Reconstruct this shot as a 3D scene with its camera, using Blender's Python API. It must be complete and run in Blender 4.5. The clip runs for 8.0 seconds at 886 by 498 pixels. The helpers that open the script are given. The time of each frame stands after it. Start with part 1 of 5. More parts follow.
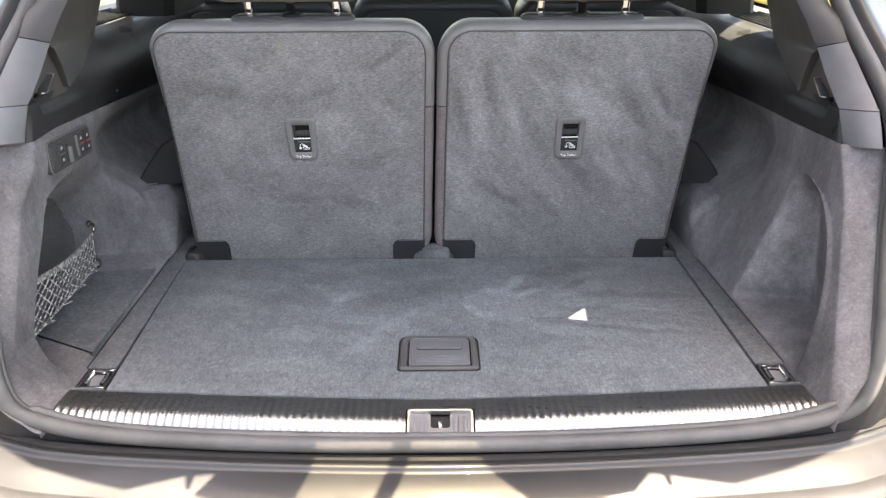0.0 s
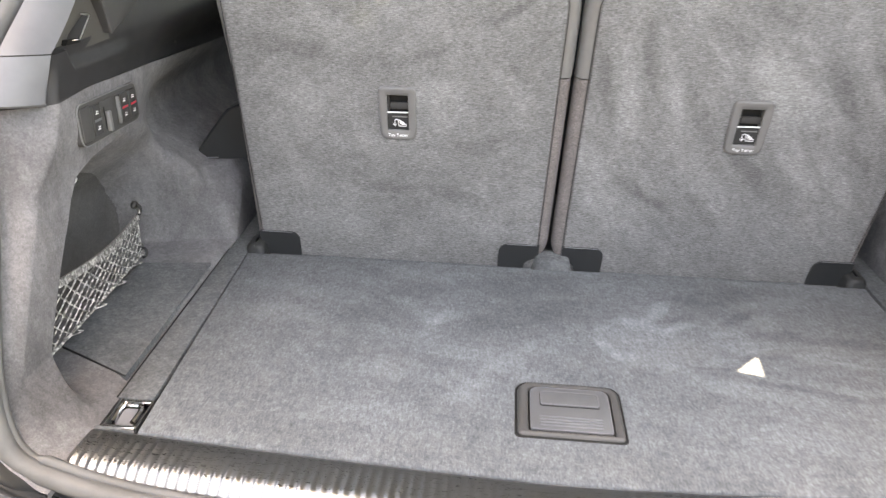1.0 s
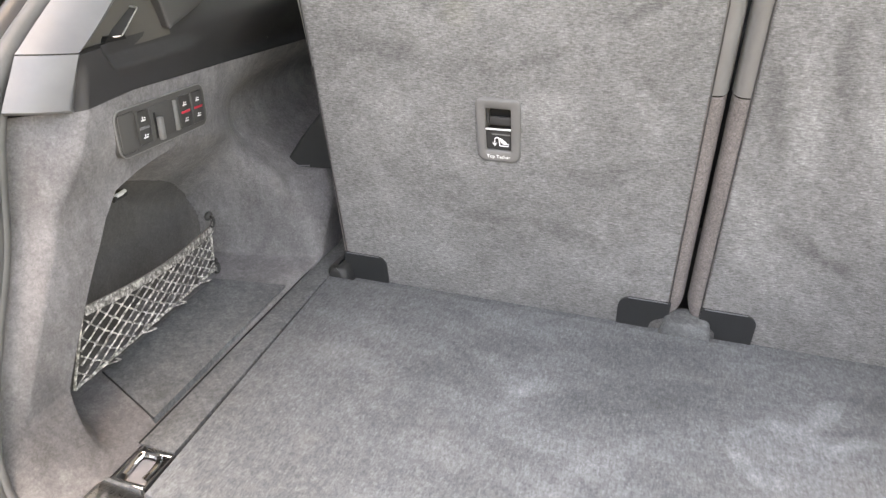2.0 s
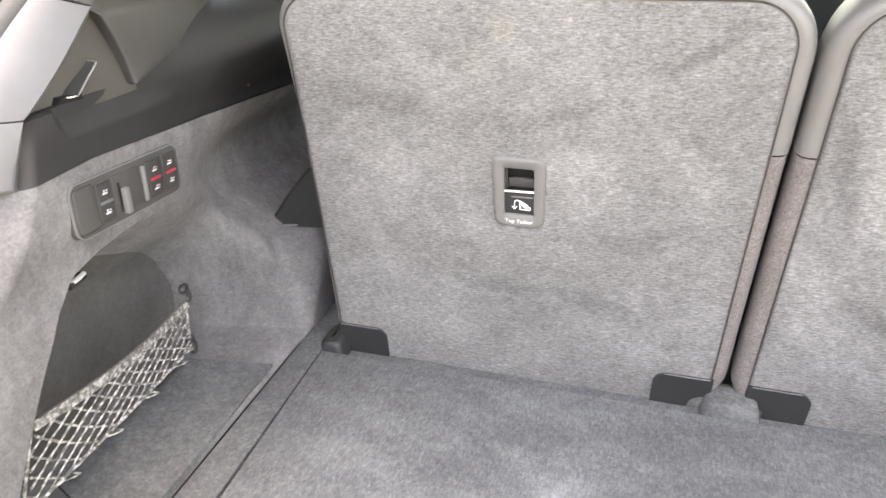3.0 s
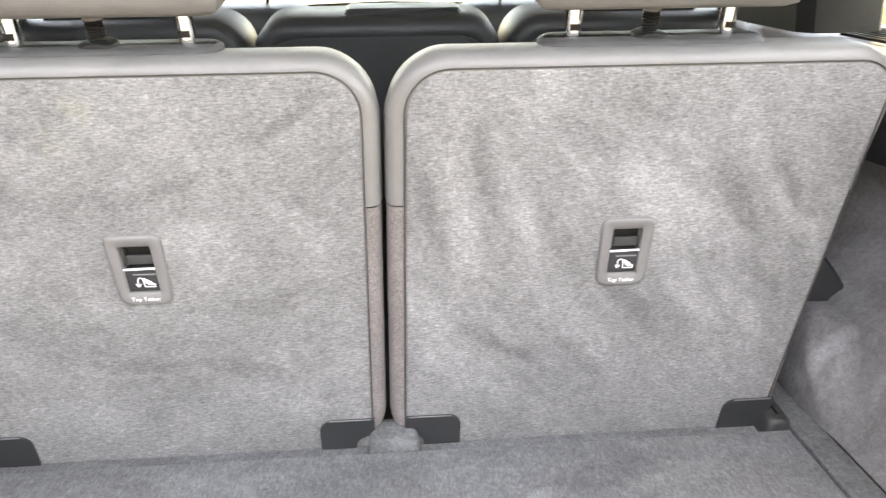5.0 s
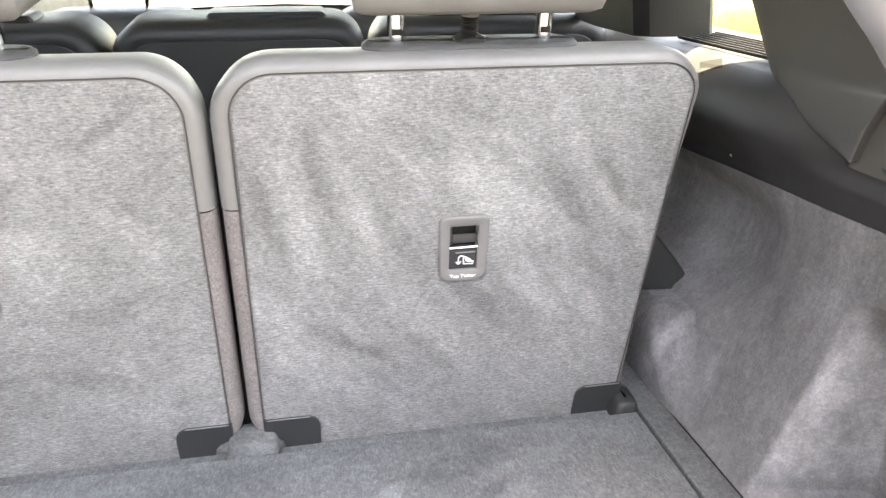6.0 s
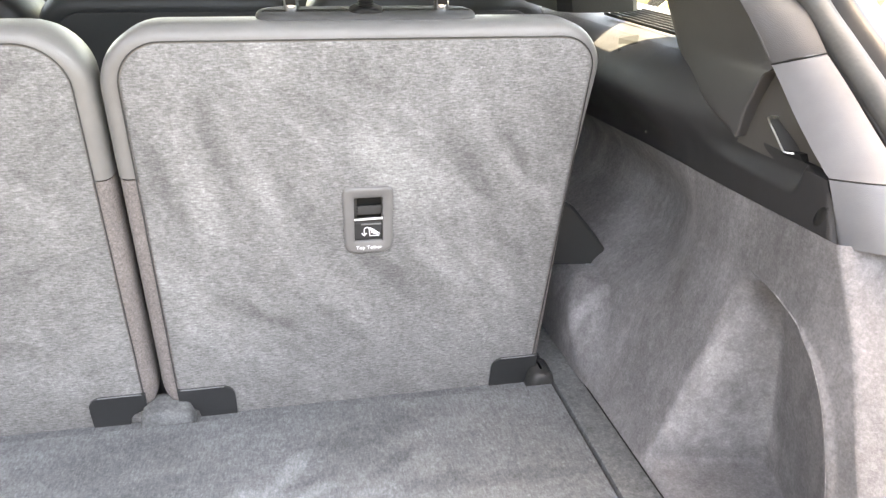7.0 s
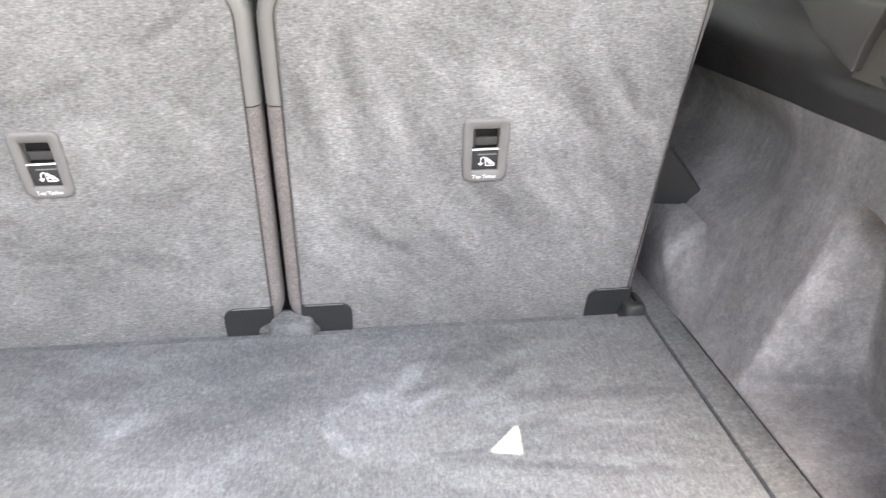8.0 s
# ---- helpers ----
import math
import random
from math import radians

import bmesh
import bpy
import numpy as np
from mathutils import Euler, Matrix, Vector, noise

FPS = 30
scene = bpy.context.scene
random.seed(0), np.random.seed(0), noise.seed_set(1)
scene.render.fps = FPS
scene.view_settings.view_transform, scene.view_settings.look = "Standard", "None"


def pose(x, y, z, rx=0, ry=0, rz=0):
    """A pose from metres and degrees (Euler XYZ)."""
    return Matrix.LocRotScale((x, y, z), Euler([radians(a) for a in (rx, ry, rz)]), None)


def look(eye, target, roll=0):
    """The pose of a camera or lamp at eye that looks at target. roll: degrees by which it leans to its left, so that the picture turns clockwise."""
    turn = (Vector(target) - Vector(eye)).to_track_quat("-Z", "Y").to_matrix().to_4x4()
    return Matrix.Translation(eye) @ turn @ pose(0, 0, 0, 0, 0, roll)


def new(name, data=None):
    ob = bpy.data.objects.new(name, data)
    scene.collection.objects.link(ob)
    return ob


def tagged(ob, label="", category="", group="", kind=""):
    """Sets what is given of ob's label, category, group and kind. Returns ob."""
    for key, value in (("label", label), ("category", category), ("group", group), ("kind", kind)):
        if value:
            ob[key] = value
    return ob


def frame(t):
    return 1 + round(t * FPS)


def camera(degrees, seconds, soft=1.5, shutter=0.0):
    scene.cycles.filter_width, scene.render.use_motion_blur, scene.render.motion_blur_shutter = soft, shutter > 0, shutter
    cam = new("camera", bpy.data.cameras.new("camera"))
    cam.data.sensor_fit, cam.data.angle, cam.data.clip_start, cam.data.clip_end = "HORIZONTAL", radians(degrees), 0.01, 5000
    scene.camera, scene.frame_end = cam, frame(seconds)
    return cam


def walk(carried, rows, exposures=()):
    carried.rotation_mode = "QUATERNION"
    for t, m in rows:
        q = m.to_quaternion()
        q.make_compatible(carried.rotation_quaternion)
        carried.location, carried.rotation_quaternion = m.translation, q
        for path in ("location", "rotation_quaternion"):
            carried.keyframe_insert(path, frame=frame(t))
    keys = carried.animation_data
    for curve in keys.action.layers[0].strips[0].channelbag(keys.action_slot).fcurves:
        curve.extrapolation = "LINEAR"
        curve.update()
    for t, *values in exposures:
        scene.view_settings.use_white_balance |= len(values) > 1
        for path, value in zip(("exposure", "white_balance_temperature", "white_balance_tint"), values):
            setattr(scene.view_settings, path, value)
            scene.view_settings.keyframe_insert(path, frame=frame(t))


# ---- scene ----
cam = camera(65.0, 8.0, soft=1.3, shutter=0.2)
PATH = [
    (0, (0.003, 0.104, 1.396), (0.015, 1.905, 0.528), -0.2),
    (0.5, (-0.035, 0.226, 1.358), (-0.052, 2.01, 0.453), 0.6),
    (1, (-0.098, 0.387, 1.326), (-0.25, 2.141, 0.378), 0.9),
    (1.5, (-0.07, 0.505, 1.296), (-0.51, 2.193, 0.318), -0.1),
    (1.7, (-0.041, 0.548, 1.296), (-0.609, 2.194, 0.314), -0.5),
    (2.8, (-0.102, 0.699, 1.295), (-0.724, 2.358, 0.367), -1.8),
    (3, (-0.126, 0.712, 1.297), (-0.668, 2.407, 0.384), -1.5),
    (3.5, (-0.138, 0.735, 1.311), (-0.481, 2.49, 0.416), -1.1),
    (3.9, (-0.124, 0.734, 1.311), (-0.295, 2.531, 0.45), -0.6),
    (4, (-0.118, 0.738, 1.307), (-0.236, 2.547, 0.463), -0.5),
    (4.5, (-0.063, 0.734, 1.314), (-0.043, 2.558, 0.494), -0.5),
    (5, (0.012, 0.719, 1.314), (0.138, 2.549, 0.516), -0.6),
    (5.2, (0.021, 0.705, 1.311), (0.23, 2.537, 0.536), -0.3),
    (6.5, (0.166, 0.686, 1.321), (0.509, 2.481, 0.508), 0.3),
    (7, (0.193, 0.664, 1.312), (0.554, 2.442, 0.469), 0.9),
    (7.5, (0.181, 0.635, 1.308), (0.504, 2.385, 0.396), 1.2),
    (8, (0.113, 0.602, 1.298), (0.314, 2.358, 0.362), 0.3),
]
EXPOSURES = [(0.0, 3.27, 9300, 15), (0.5, 3.50, 10200, 13), (1.0, 3.80, 10600, 13), (1.5, 3.80, 10800, 13), (3.0, 4.36, 11300, 16), (3.5, 4.46, 11300, 16), (4.5, 4.40, 11200, 15), (6.5, 4.44, 10600, 14), (8.0, 4.38, 10600, 13)]
walk(cam, [(t, look(eye, target, roll)) for t, eye, target, roll in PATH], EXPOSURES)

# ---- light ----
SUN_TO = Vector((0.05, -0.08, 0.99)).normalized()
world = bpy.data.worlds.new("sky")
scene.world = world
world.use_nodes = True
wn, wl = world.node_tree.nodes, world.node_tree.links
sky = wn.new("ShaderNodeTexSky")
sky.sky_type, sky.sun_disc = "NISHITA", False
sky.sun_elevation = math.asin(SUN_TO.z)
sky.sun_rotation = math.atan2(SUN_TO.x, SUN_TO.y)
sky.air_density, sky.dust_density = 1.0, 2.0
wl.new(sky.outputs["Color"], wn["Background"].inputs["Color"])
wn["Background"].inputs["Strength"].default_value = 0.15
sun = new("sun", bpy.data.lights.new("sun", "SUN"))
sun.data.energy, sun.data.angle, sun.data.color = 5.0, radians(0.35), (1.0, 1.0, 0.99)
sun.matrix_world = look(SUN_TO * 20, (0, 0, 0))

F = 0.75      # height of the load floor over the ground


# ---- materials ----
def shader(name, color, rough=0.6, metal=0.0, spec=0.5):
    m = bpy.data.materials.new(name)
    m.use_nodes = True
    b = m.node_tree.nodes["Principled BSDF"]
    b.inputs["Base Color"].default_value = (*color, 1)
    b.inputs["Roughness"].default_value = rough
    b.inputs["Metallic"].default_value = metal
    b.inputs["Specular IOR Level"].default_value = spec
    return m, m.node_tree.nodes, m.node_tree.links, b


def node(nodes, kind, **values):
    n = nodes.new(kind)
    for key, value in values.items():
        n.inputs[key].default_value = value
    return n


def ramp(nodes, links, source, stops):
    r = nodes.new("ShaderNodeValToRGB")
    els = r.color_ramp.elements
    while len(els) < len(stops):
        els.new(0.5)
    for e, (p, c) in zip(els, stops):
        e.position, e.color = p, (*c, 1) if len(c) == 3 else c
    links.new(source, r.inputs["Fac"])
    return r


def mix(nodes, links, kind, fac, a, b):
    n = nodes.new("ShaderNodeMix")
    n.data_type, n.blend_type = "RGBA", kind
    for sock, v in ((n.inputs[0], fac), (n.inputs[6], a), (n.inputs[7], b)):
        if isinstance(v, bpy.types.NodeSocket):
            links.new(v, sock)
        elif isinstance(v, (int, float)):
            sock.default_value = v
        else:
            sock.default_value = (*v, 1)
    return n.outputs[2]


def grey(v, tint=(1, 1, 1)):
    return tuple(v * t for t in tint)


def pile_and_light_strokes(n, l, co, strokes, plane, strength):
    """Finger and brush marks in the pile, and light and shade painted on the linings: soft ellipses (place, half
    length, half width, degrees, amount) as a factor on the colour.
    """
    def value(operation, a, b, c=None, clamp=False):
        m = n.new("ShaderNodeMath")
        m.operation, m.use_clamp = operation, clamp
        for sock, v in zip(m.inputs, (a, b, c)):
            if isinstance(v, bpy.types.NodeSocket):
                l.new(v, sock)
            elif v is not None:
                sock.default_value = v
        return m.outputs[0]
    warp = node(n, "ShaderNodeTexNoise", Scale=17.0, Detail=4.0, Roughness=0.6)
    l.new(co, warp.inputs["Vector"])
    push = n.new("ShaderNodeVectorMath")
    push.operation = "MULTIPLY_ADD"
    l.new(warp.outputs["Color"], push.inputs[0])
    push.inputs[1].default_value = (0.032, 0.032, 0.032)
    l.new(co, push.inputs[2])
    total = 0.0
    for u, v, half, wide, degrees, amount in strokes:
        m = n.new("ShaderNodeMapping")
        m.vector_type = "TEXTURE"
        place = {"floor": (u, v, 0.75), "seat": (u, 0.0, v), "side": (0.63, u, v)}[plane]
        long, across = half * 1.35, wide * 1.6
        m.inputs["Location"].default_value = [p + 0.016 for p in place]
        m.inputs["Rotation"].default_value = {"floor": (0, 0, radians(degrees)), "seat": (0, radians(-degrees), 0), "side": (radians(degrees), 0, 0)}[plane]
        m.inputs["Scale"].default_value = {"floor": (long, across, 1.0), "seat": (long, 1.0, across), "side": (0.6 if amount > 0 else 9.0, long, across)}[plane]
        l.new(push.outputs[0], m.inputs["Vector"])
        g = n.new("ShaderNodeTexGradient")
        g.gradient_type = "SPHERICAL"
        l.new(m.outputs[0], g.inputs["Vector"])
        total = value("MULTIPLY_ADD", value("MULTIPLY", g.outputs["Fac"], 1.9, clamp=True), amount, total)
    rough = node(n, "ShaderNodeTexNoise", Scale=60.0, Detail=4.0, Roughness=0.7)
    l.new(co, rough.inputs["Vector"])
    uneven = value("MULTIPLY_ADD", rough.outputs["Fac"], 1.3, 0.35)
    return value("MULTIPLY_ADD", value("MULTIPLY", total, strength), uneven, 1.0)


def carpet(name, base, tint=(1, 1, 1), turn=(0, 0, 0), stretch=(1, 1, 1), streak=0.5, scale=9.0, weave=0.0, shift=0.0, dust=0.0, curl=0.5, fine=1.0, mottle=0.8, light_patches=(), swipes=0.0, brush=None, sheen=0.05, rows=None, strokes=(), plane="floor", depth=1.2):
    """Short-pile carpet: brushed pile marks a few centimetres long, fibre speckle, lint, optional dust patches and woven rib."""
    m, n, l, b = shader(name, grey(base, tint), 1.0, 0, 0.06)
    co = n.new("ShaderNodeTexCoord").outputs["Object"]
    rot = node(n, "ShaderNodeMapping", Rotation=[radians(a) for a in turn], Location=(shift, shift * 0.7, shift * 1.3))
    l.new(co, rot.inputs["Vector"])
    mp = node(n, "ShaderNodeMapping", Scale=stretch)
    l.new(rot.outputs[0], mp.inputs["Vector"])

    def noise_at(source, size, detail, rough, twist=0.0):
        t = node(n, "ShaderNodeTexNoise", Scale=size, Detail=detail, Roughness=rough, Distortion=twist)
        l.new(source, t.inputs["Vector"])
        return t.outputs["Fac"]
    wavy = noise_at(mp.outputs[0], scale, 3.0, 0.5, curl)
    small = noise_at(mp.outputs[0], scale * 3.3, 3.0, 0.6, curl)
    broad = noise_at(co, 4.2, 2.0, 0.5)
    fibre = noise_at(co, 380.0 * fine, 3.0, 0.7)
    tuft = noise_at(co, 1300.0 * fine, 2.0, 0.6)
    lint = noise_at(co, 70.0, 6.0, 0.85)
    marks = ramp(n, l, wavy, [(0.34, grey(0.66)), (0.46, grey(0.90)), (0.53, grey(1.04)), (0.60, grey(1.34)), (0.72, grey(1.42))])
    marks2 = ramp(n, l, small, [(0.32, grey(0.84)), (0.52, grey(1.0)), (0.68, grey(1.18))])
    patch = ramp(n, l, broad, [(0.3, grey(0.92)), (0.7, grey(1.08))])
    speck = ramp(n, l, fibre, [(0.28, grey(0.55)), (0.5, grey(0.97)), (0.75, grey(1.5))])
    tufts = ramp(n, l, tuft, [(0.25, grey(0.6)), (0.5, grey(1.0)), (0.75, grey(1.45))])
    fuzz = ramp(n, l, lint, [(0.3, grey(0.88)), (0.6, grey(1.02)), (0.72, grey(1.25)), (0.82, grey(1.7))])
    out = mix(n, l, "MULTIPLY", streak, grey(base, tint), marks.outputs["Color"])
    out = mix(n, l, "MULTIPLY", streak, out, marks2.outputs["Color"])
    out = mix(n, l, "MULTIPLY", 1.0, out, patch.outputs["Color"])
    out = mix(n, l, "MULTIPLY", 0.42, out, speck.outputs["Color"])
    out = mix(n, l, "MULTIPLY", 0.32, out, tufts.outputs["Color"])
    out = mix(n, l, "MULTIPLY", 0.8, out, fuzz.outputs["Color"])
    clump = ramp(n, l, noise_at(co, 34.0, 6.0, 0.74, 0.3), [(0.30, grey(0.76)), (0.5, grey(1.0)), (0.70, grey(1.27))])
    out = mix(n, l, "MULTIPLY", mottle, out, clump.outputs["Color"])
    fleck = ramp(n, l, noise_at(co, 160.0, 4.0, 0.8), [(0.30, grey(0.66)), (0.5, grey(0.98)), (0.68, grey(1.42)), (0.76, grey(1.8))])
    out = mix(n, l, "MULTIPLY", mottle, out, fleck.outputs["Color"])
    if brush:
        comb = node(n, "ShaderNodeMapping", Scale=brush)
        l.new(rot.outputs[0], comb.inputs["Vector"])
        hairs = ramp(n, l, noise_at(comb.outputs[0], 1.0, 4.0, 0.62, 0.9), [(0.30, grey(0.74)), (0.44, grey(0.94)), (0.54, grey(1.03)), (0.66, grey(1.26))])
        out = mix(n, l, "MULTIPLY", 0.38, out, hairs.outputs["Color"])
    if swipes:
        band = node(n, "ShaderNodeTexWave", Scale=4.4, Distortion=8.5, Detail=2.5)
        band.inputs["Detail Scale"].default_value = 0.85
        l.new(rot.outputs[0], band.inputs["Vector"])
        stroke = ramp(n, l, band.outputs["Fac"], [(0.0, grey(0.84)), (0.40, grey(0.92)), (0.52, grey(0.99)), (0.62, grey(1.15)), (0.85, grey(1.2)), (1.0, grey(1.08))])
        where = ramp(n, l, noise_at(rot.outputs[0], 7.0, 2.0, 0.5), [(0.38, grey(0.15 * swipes)), (0.58, grey(swipes))])
        out = mix(n, l, "MULTIPLY", where.outputs["Color"], out, stroke.outputs["Color"])
    # yellowish reflected light put into the left seat back's colour
    for place, size, colour, amount in light_patches:
        warp = node(n, "ShaderNodeTexNoise", Scale=22.0, Detail=4.0, Roughness=0.65)
        l.new(co, warp.inputs["Vector"])
        push = n.new("ShaderNodeVectorMath")
        push.operation = "MULTIPLY_ADD"
        l.new(warp.outputs["Color"], push.inputs[0])
        push.inputs[1].default_value = (size * 1.6,) * 3
        l.new(co, push.inputs[2])
        gap = n.new("ShaderNodeVectorMath")
        gap.operation = "DISTANCE"
        l.new(push.outputs[0], gap.inputs[0])
        gap.inputs[1].default_value = [c + size * 0.8 for c in place]
        fade = ramp(n, l, gap.outputs["Value"], [(0.0, grey(amount)), (size * 0.7, grey(amount * 0.7)), (size * 1.25, grey(0.0))])
        out = mix(n, l, "MIX", fade.outputs["Color"], out, colour)
    if dust:
        spots = ramp(n, l, noise_at(mp.outputs[0], 6.5, 5.0, 0.62, 0.7), [(0.54, grey(0.0)), (0.62, grey(0.35)), (0.74, grey(1.0))])
        weight = n.new("ShaderNodeMath")
        weight.operation = "MULTIPLY"
        l.new(spots.outputs["Color"], weight.inputs[0])
        weight.inputs[1].default_value = dust
        out = mix(n, l, "MIX", weight.outputs[0], out, grey(0.36, (0.99, 1.0, 0.99)))
    if rows:
        comb = node(n, "ShaderNodeMapping", Scale=rows)
        l.new(co, comb.inputs["Vector"])
        lines = ramp(n, l, noise_at(comb.outputs[0], 1.0, 2.0, 0.55, 0.2), [(0.30, grey(0.62)), (0.46, grey(0.93)), (0.56, grey(1.07)), (0.72, grey(1.46))])
        out = mix(n, l, "MULTIPLY", weave, out, lines.outputs["Color"])
    if strokes:
        out = mix(n, l, "MULTIPLY", 1.0, out, pile_and_light_strokes(n, l, co, strokes, plane, depth))
    l.new(out, b.inputs["Base Color"])
    bump = node(n, "ShaderNodeBump", Strength=0.5, Distance=0.0012)
    l.new(fibre, bump.inputs["Height"])
    bump2 = node(n, "ShaderNodeBump", Strength=0.2, Distance=0.004)
    l.new(wavy, bump2.inputs["Height"])
    l.new(bump2.outputs[0], bump.inputs["Normal"])
    l.new(bump.outputs[0], b.inputs["Normal"])
    b.inputs["Sheen Weight"].default_value = sheen
    b.inputs["Sheen Roughness"].default_value = 0.5
    return m


def grained(name, base, tint=(1, 1, 1), rough=0.5, spec=0.4, grain=900.0, bumpy=0.25, metal=0.0, wear=0.12):
    """Moulded plastic or leather: fine grain relief, uneven gloss, faint scuffs."""
    m, n, l, b = shader(name, grey(base, tint), rough, metal, spec)
    co = n.new("ShaderNodeTexCoord").outputs["Object"]
    cells = node(n, "ShaderNodeTexVoronoi", Scale=grain)
    l.new(co, cells.inputs["Vector"])
    soft = node(n, "ShaderNodeTexNoise", Scale=14.0, Detail=5.0, Roughness=0.65)
    l.new(co, soft.inputs["Vector"])
    tone = ramp(n, l, soft.outputs["Fac"], [(0.3, grey(1 - wear)), (0.7, grey(1 + wear))])
    out = mix(n, l, "MULTIPLY", 1.0, grey(base, tint), tone.outputs["Color"])
    l.new(out, b.inputs["Base Color"])
    gloss = ramp(n, l, soft.outputs["Fac"], [(0.25, grey(max(rough - 0.08, 0.03))), (0.75, grey(min(rough + 0.1, 1)))])
    l.new(gloss.outputs["Color"], b.inputs["Roughness"])
    bump = node(n, "ShaderNodeBump", Strength=bumpy, Distance=0.0006)
    l.new(cells.outputs["Distance"], bump.inputs["Height"])
    l.new(bump.outputs[0], b.inputs["Normal"])
    return m


def metal(name, base, rough, brushed=0.0):
    m, n, l, b = shader(name, base, rough, 1.0)
    co = n.new("ShaderNodeTexCoord").outputs["Object"]
    mp = node(n, "ShaderNodeMapping", Scale=(1, 30, 30) if brushed else (1, 1, 1))
    l.new(co, mp.inputs["Vector"])
    haze = node(n, "ShaderNodeTexNoise", Scale=25.0, Detail=6.0, Roughness=0.7)
    l.new(mp.outputs[0], haze.inputs["Vector"])
    r = ramp(n, l, haze.outputs["Fac"], [(0.3, grey(rough * 0.7)), (0.7, grey(rough * 1.5))])
    l.new(r.outputs["Color"], b.inputs["Roughness"])
    return m


# marks left in the pile: place on the floor, or across and up the seat back; half length, half width, degrees, amount
FLOOR_LIGHT = [
    (0.1, 1.223, 0.079, 0.034, 21, 0.14), (0.152, 1.295, 0.032, 0.009, 49, 0.30), (0.175, 1.252, 0.030, 0.007, 33, 0.24), (-0.232, 1.275, 0.023, 0.012, -5, 0.18), (-0.174, 1.245, 0.030, 0.015, 12, 0.18),
    (0.367, 1.199, 0.085, 0.010, -8, 0.18), (0.328, 1.138, 0.108, 0.008, -7, 0.16), (0.239, 1.223, 0.037, 0.020, 8, 0.14), (0.190, 1.132, 0.070, 0.016, -19, 0.18), (0.215, 1.175, 0.033, 0.006, 13, 0.12),
    (-0.162, 1.17, 0.11, 0.023, -14, 0.10), (-0.183, 1.22, 0.041, 0.010, 64, 0.16), (-0.25, 1.11, 0.039, 0.014, -7, 0.14), (-0.047, 1.171, 0.088, 0.013, 38, 0.13), (-0.123, 1.083, 0.052, 0.012, 45, 0.13),
]
FLOOR_DARK = [
    (0.256, 1.344, 0.083, 0.019, 12, -0.16), (0.306, 1.248, 0.040, 0.010, 4, -0.18), (0.408, 1.237, 0.075, 0.011, -1, -0.2), (0.164, 1.274, 0.041, 0.006, 22, -0.16), (0.294, 1.203, 0.044, 0.008, 20, -0.16),
    (0.334, 1.124, 0.096, 0.008, -9, -0.18), (-0.043, 1.351, 0.1, 0.023, 2, -0.08), (0.267, 1.287, 0.036, 0.008, 30, -0.18), (-0.054, 1.257, 0.096, 0.025, 23, -0.12), (-0.254, 1.273, 0.084, 0.025, 44, -0.1),
    (0.052, 1.217, 0.041, 0.005, -68, -0.12),
]
# a finger-drawn ring in the pile of the load floor
FLOOR_RING = [(0.1 + 0.046 * math.cos(radians(a)), 1.218 + 0.043 * math.sin(radians(a)), 0.022, 0.007, a + 90, w) for a, w in ((95, 0.2), (135, 0.1), (185, 0.18), (222, 0.26), (262, 0.2), (40, 0.12), (330, 0.08))]
LEFT_LIGHT = [
    (-0.203, 0.299, 0.047, 0.016, 20, 0.16), (-0.086, 0.312, 0.043, 0.012, -34, 0.14), (-0.156, 0.385, 0.049, 0.009, 22, 0.16), (-0.345, 0.392, 0.041, 0.014, -38, 0.14),
    (-0.434, 0.308, 0.061, 0.02, -23, 0.1), (-0.139, 0.075, 0.068, 0.022, -28, 0.1), (-0.359, 0.056, 0.067, 0.025, -17, 0.1), (-0.441, 0.138, 0.067, 0.019, 23, 0.1),
]
LEFT_DARK = [
    (-0.163, 0.381, 0.083, 0.009, 29, -0.17), (-0.074, 0.432, 0.042, 0.007, 33, -0.15), (-0.412, 0.362, 0.065, 0.013, -13, -0.14), (-0.307, 0.143, 0.068, 0.016, -17, -0.1),
    (-0.134, 0.212, 0.057, 0.012, 21, -0.12), (-0.168, 0.122, 0.05, 0.011, -24, -0.14), (-0.278, 0.345, 0.049, 0.01, 1, -0.1),
]
RIGHT_LIGHT = [
    (0.074, 0.322, 0.08, 0.016, -82, 0.16), (0.131, 0.332, 0.067, 0.013, -70, 0.16), (0.162, 0.447, 0.035, 0.014, -65, 0.14), (0.199, 0.371, 0.049, 0.014, -68, 0.15),
    (0.291, 0.321, 0.069, 0.024, -50, 0.26), (0.349, 0.294, 0.062, 0.014, -53, 0.15), (0.381, 0.371, 0.067, 0.014, -56, 0.15), (0.442, 0.291, 0.059, 0.011, -48, 0.16),
    (0.221, 0.156, 0.08, 0.018, -50, 0.14), (0.324, 0.224, 0.075, 0.014, -50, 0.15), (0.039, 0.198, 0.042, 0.016, -55, 0.14), (0.315, 0.388, 0.053, 0.016, -53, 0.12),
    (0.407, 0.175, 0.064, 0.011, -52, 0.14), (0.085, 0.104, 0.073, 0.025, -41, 0.1),
]
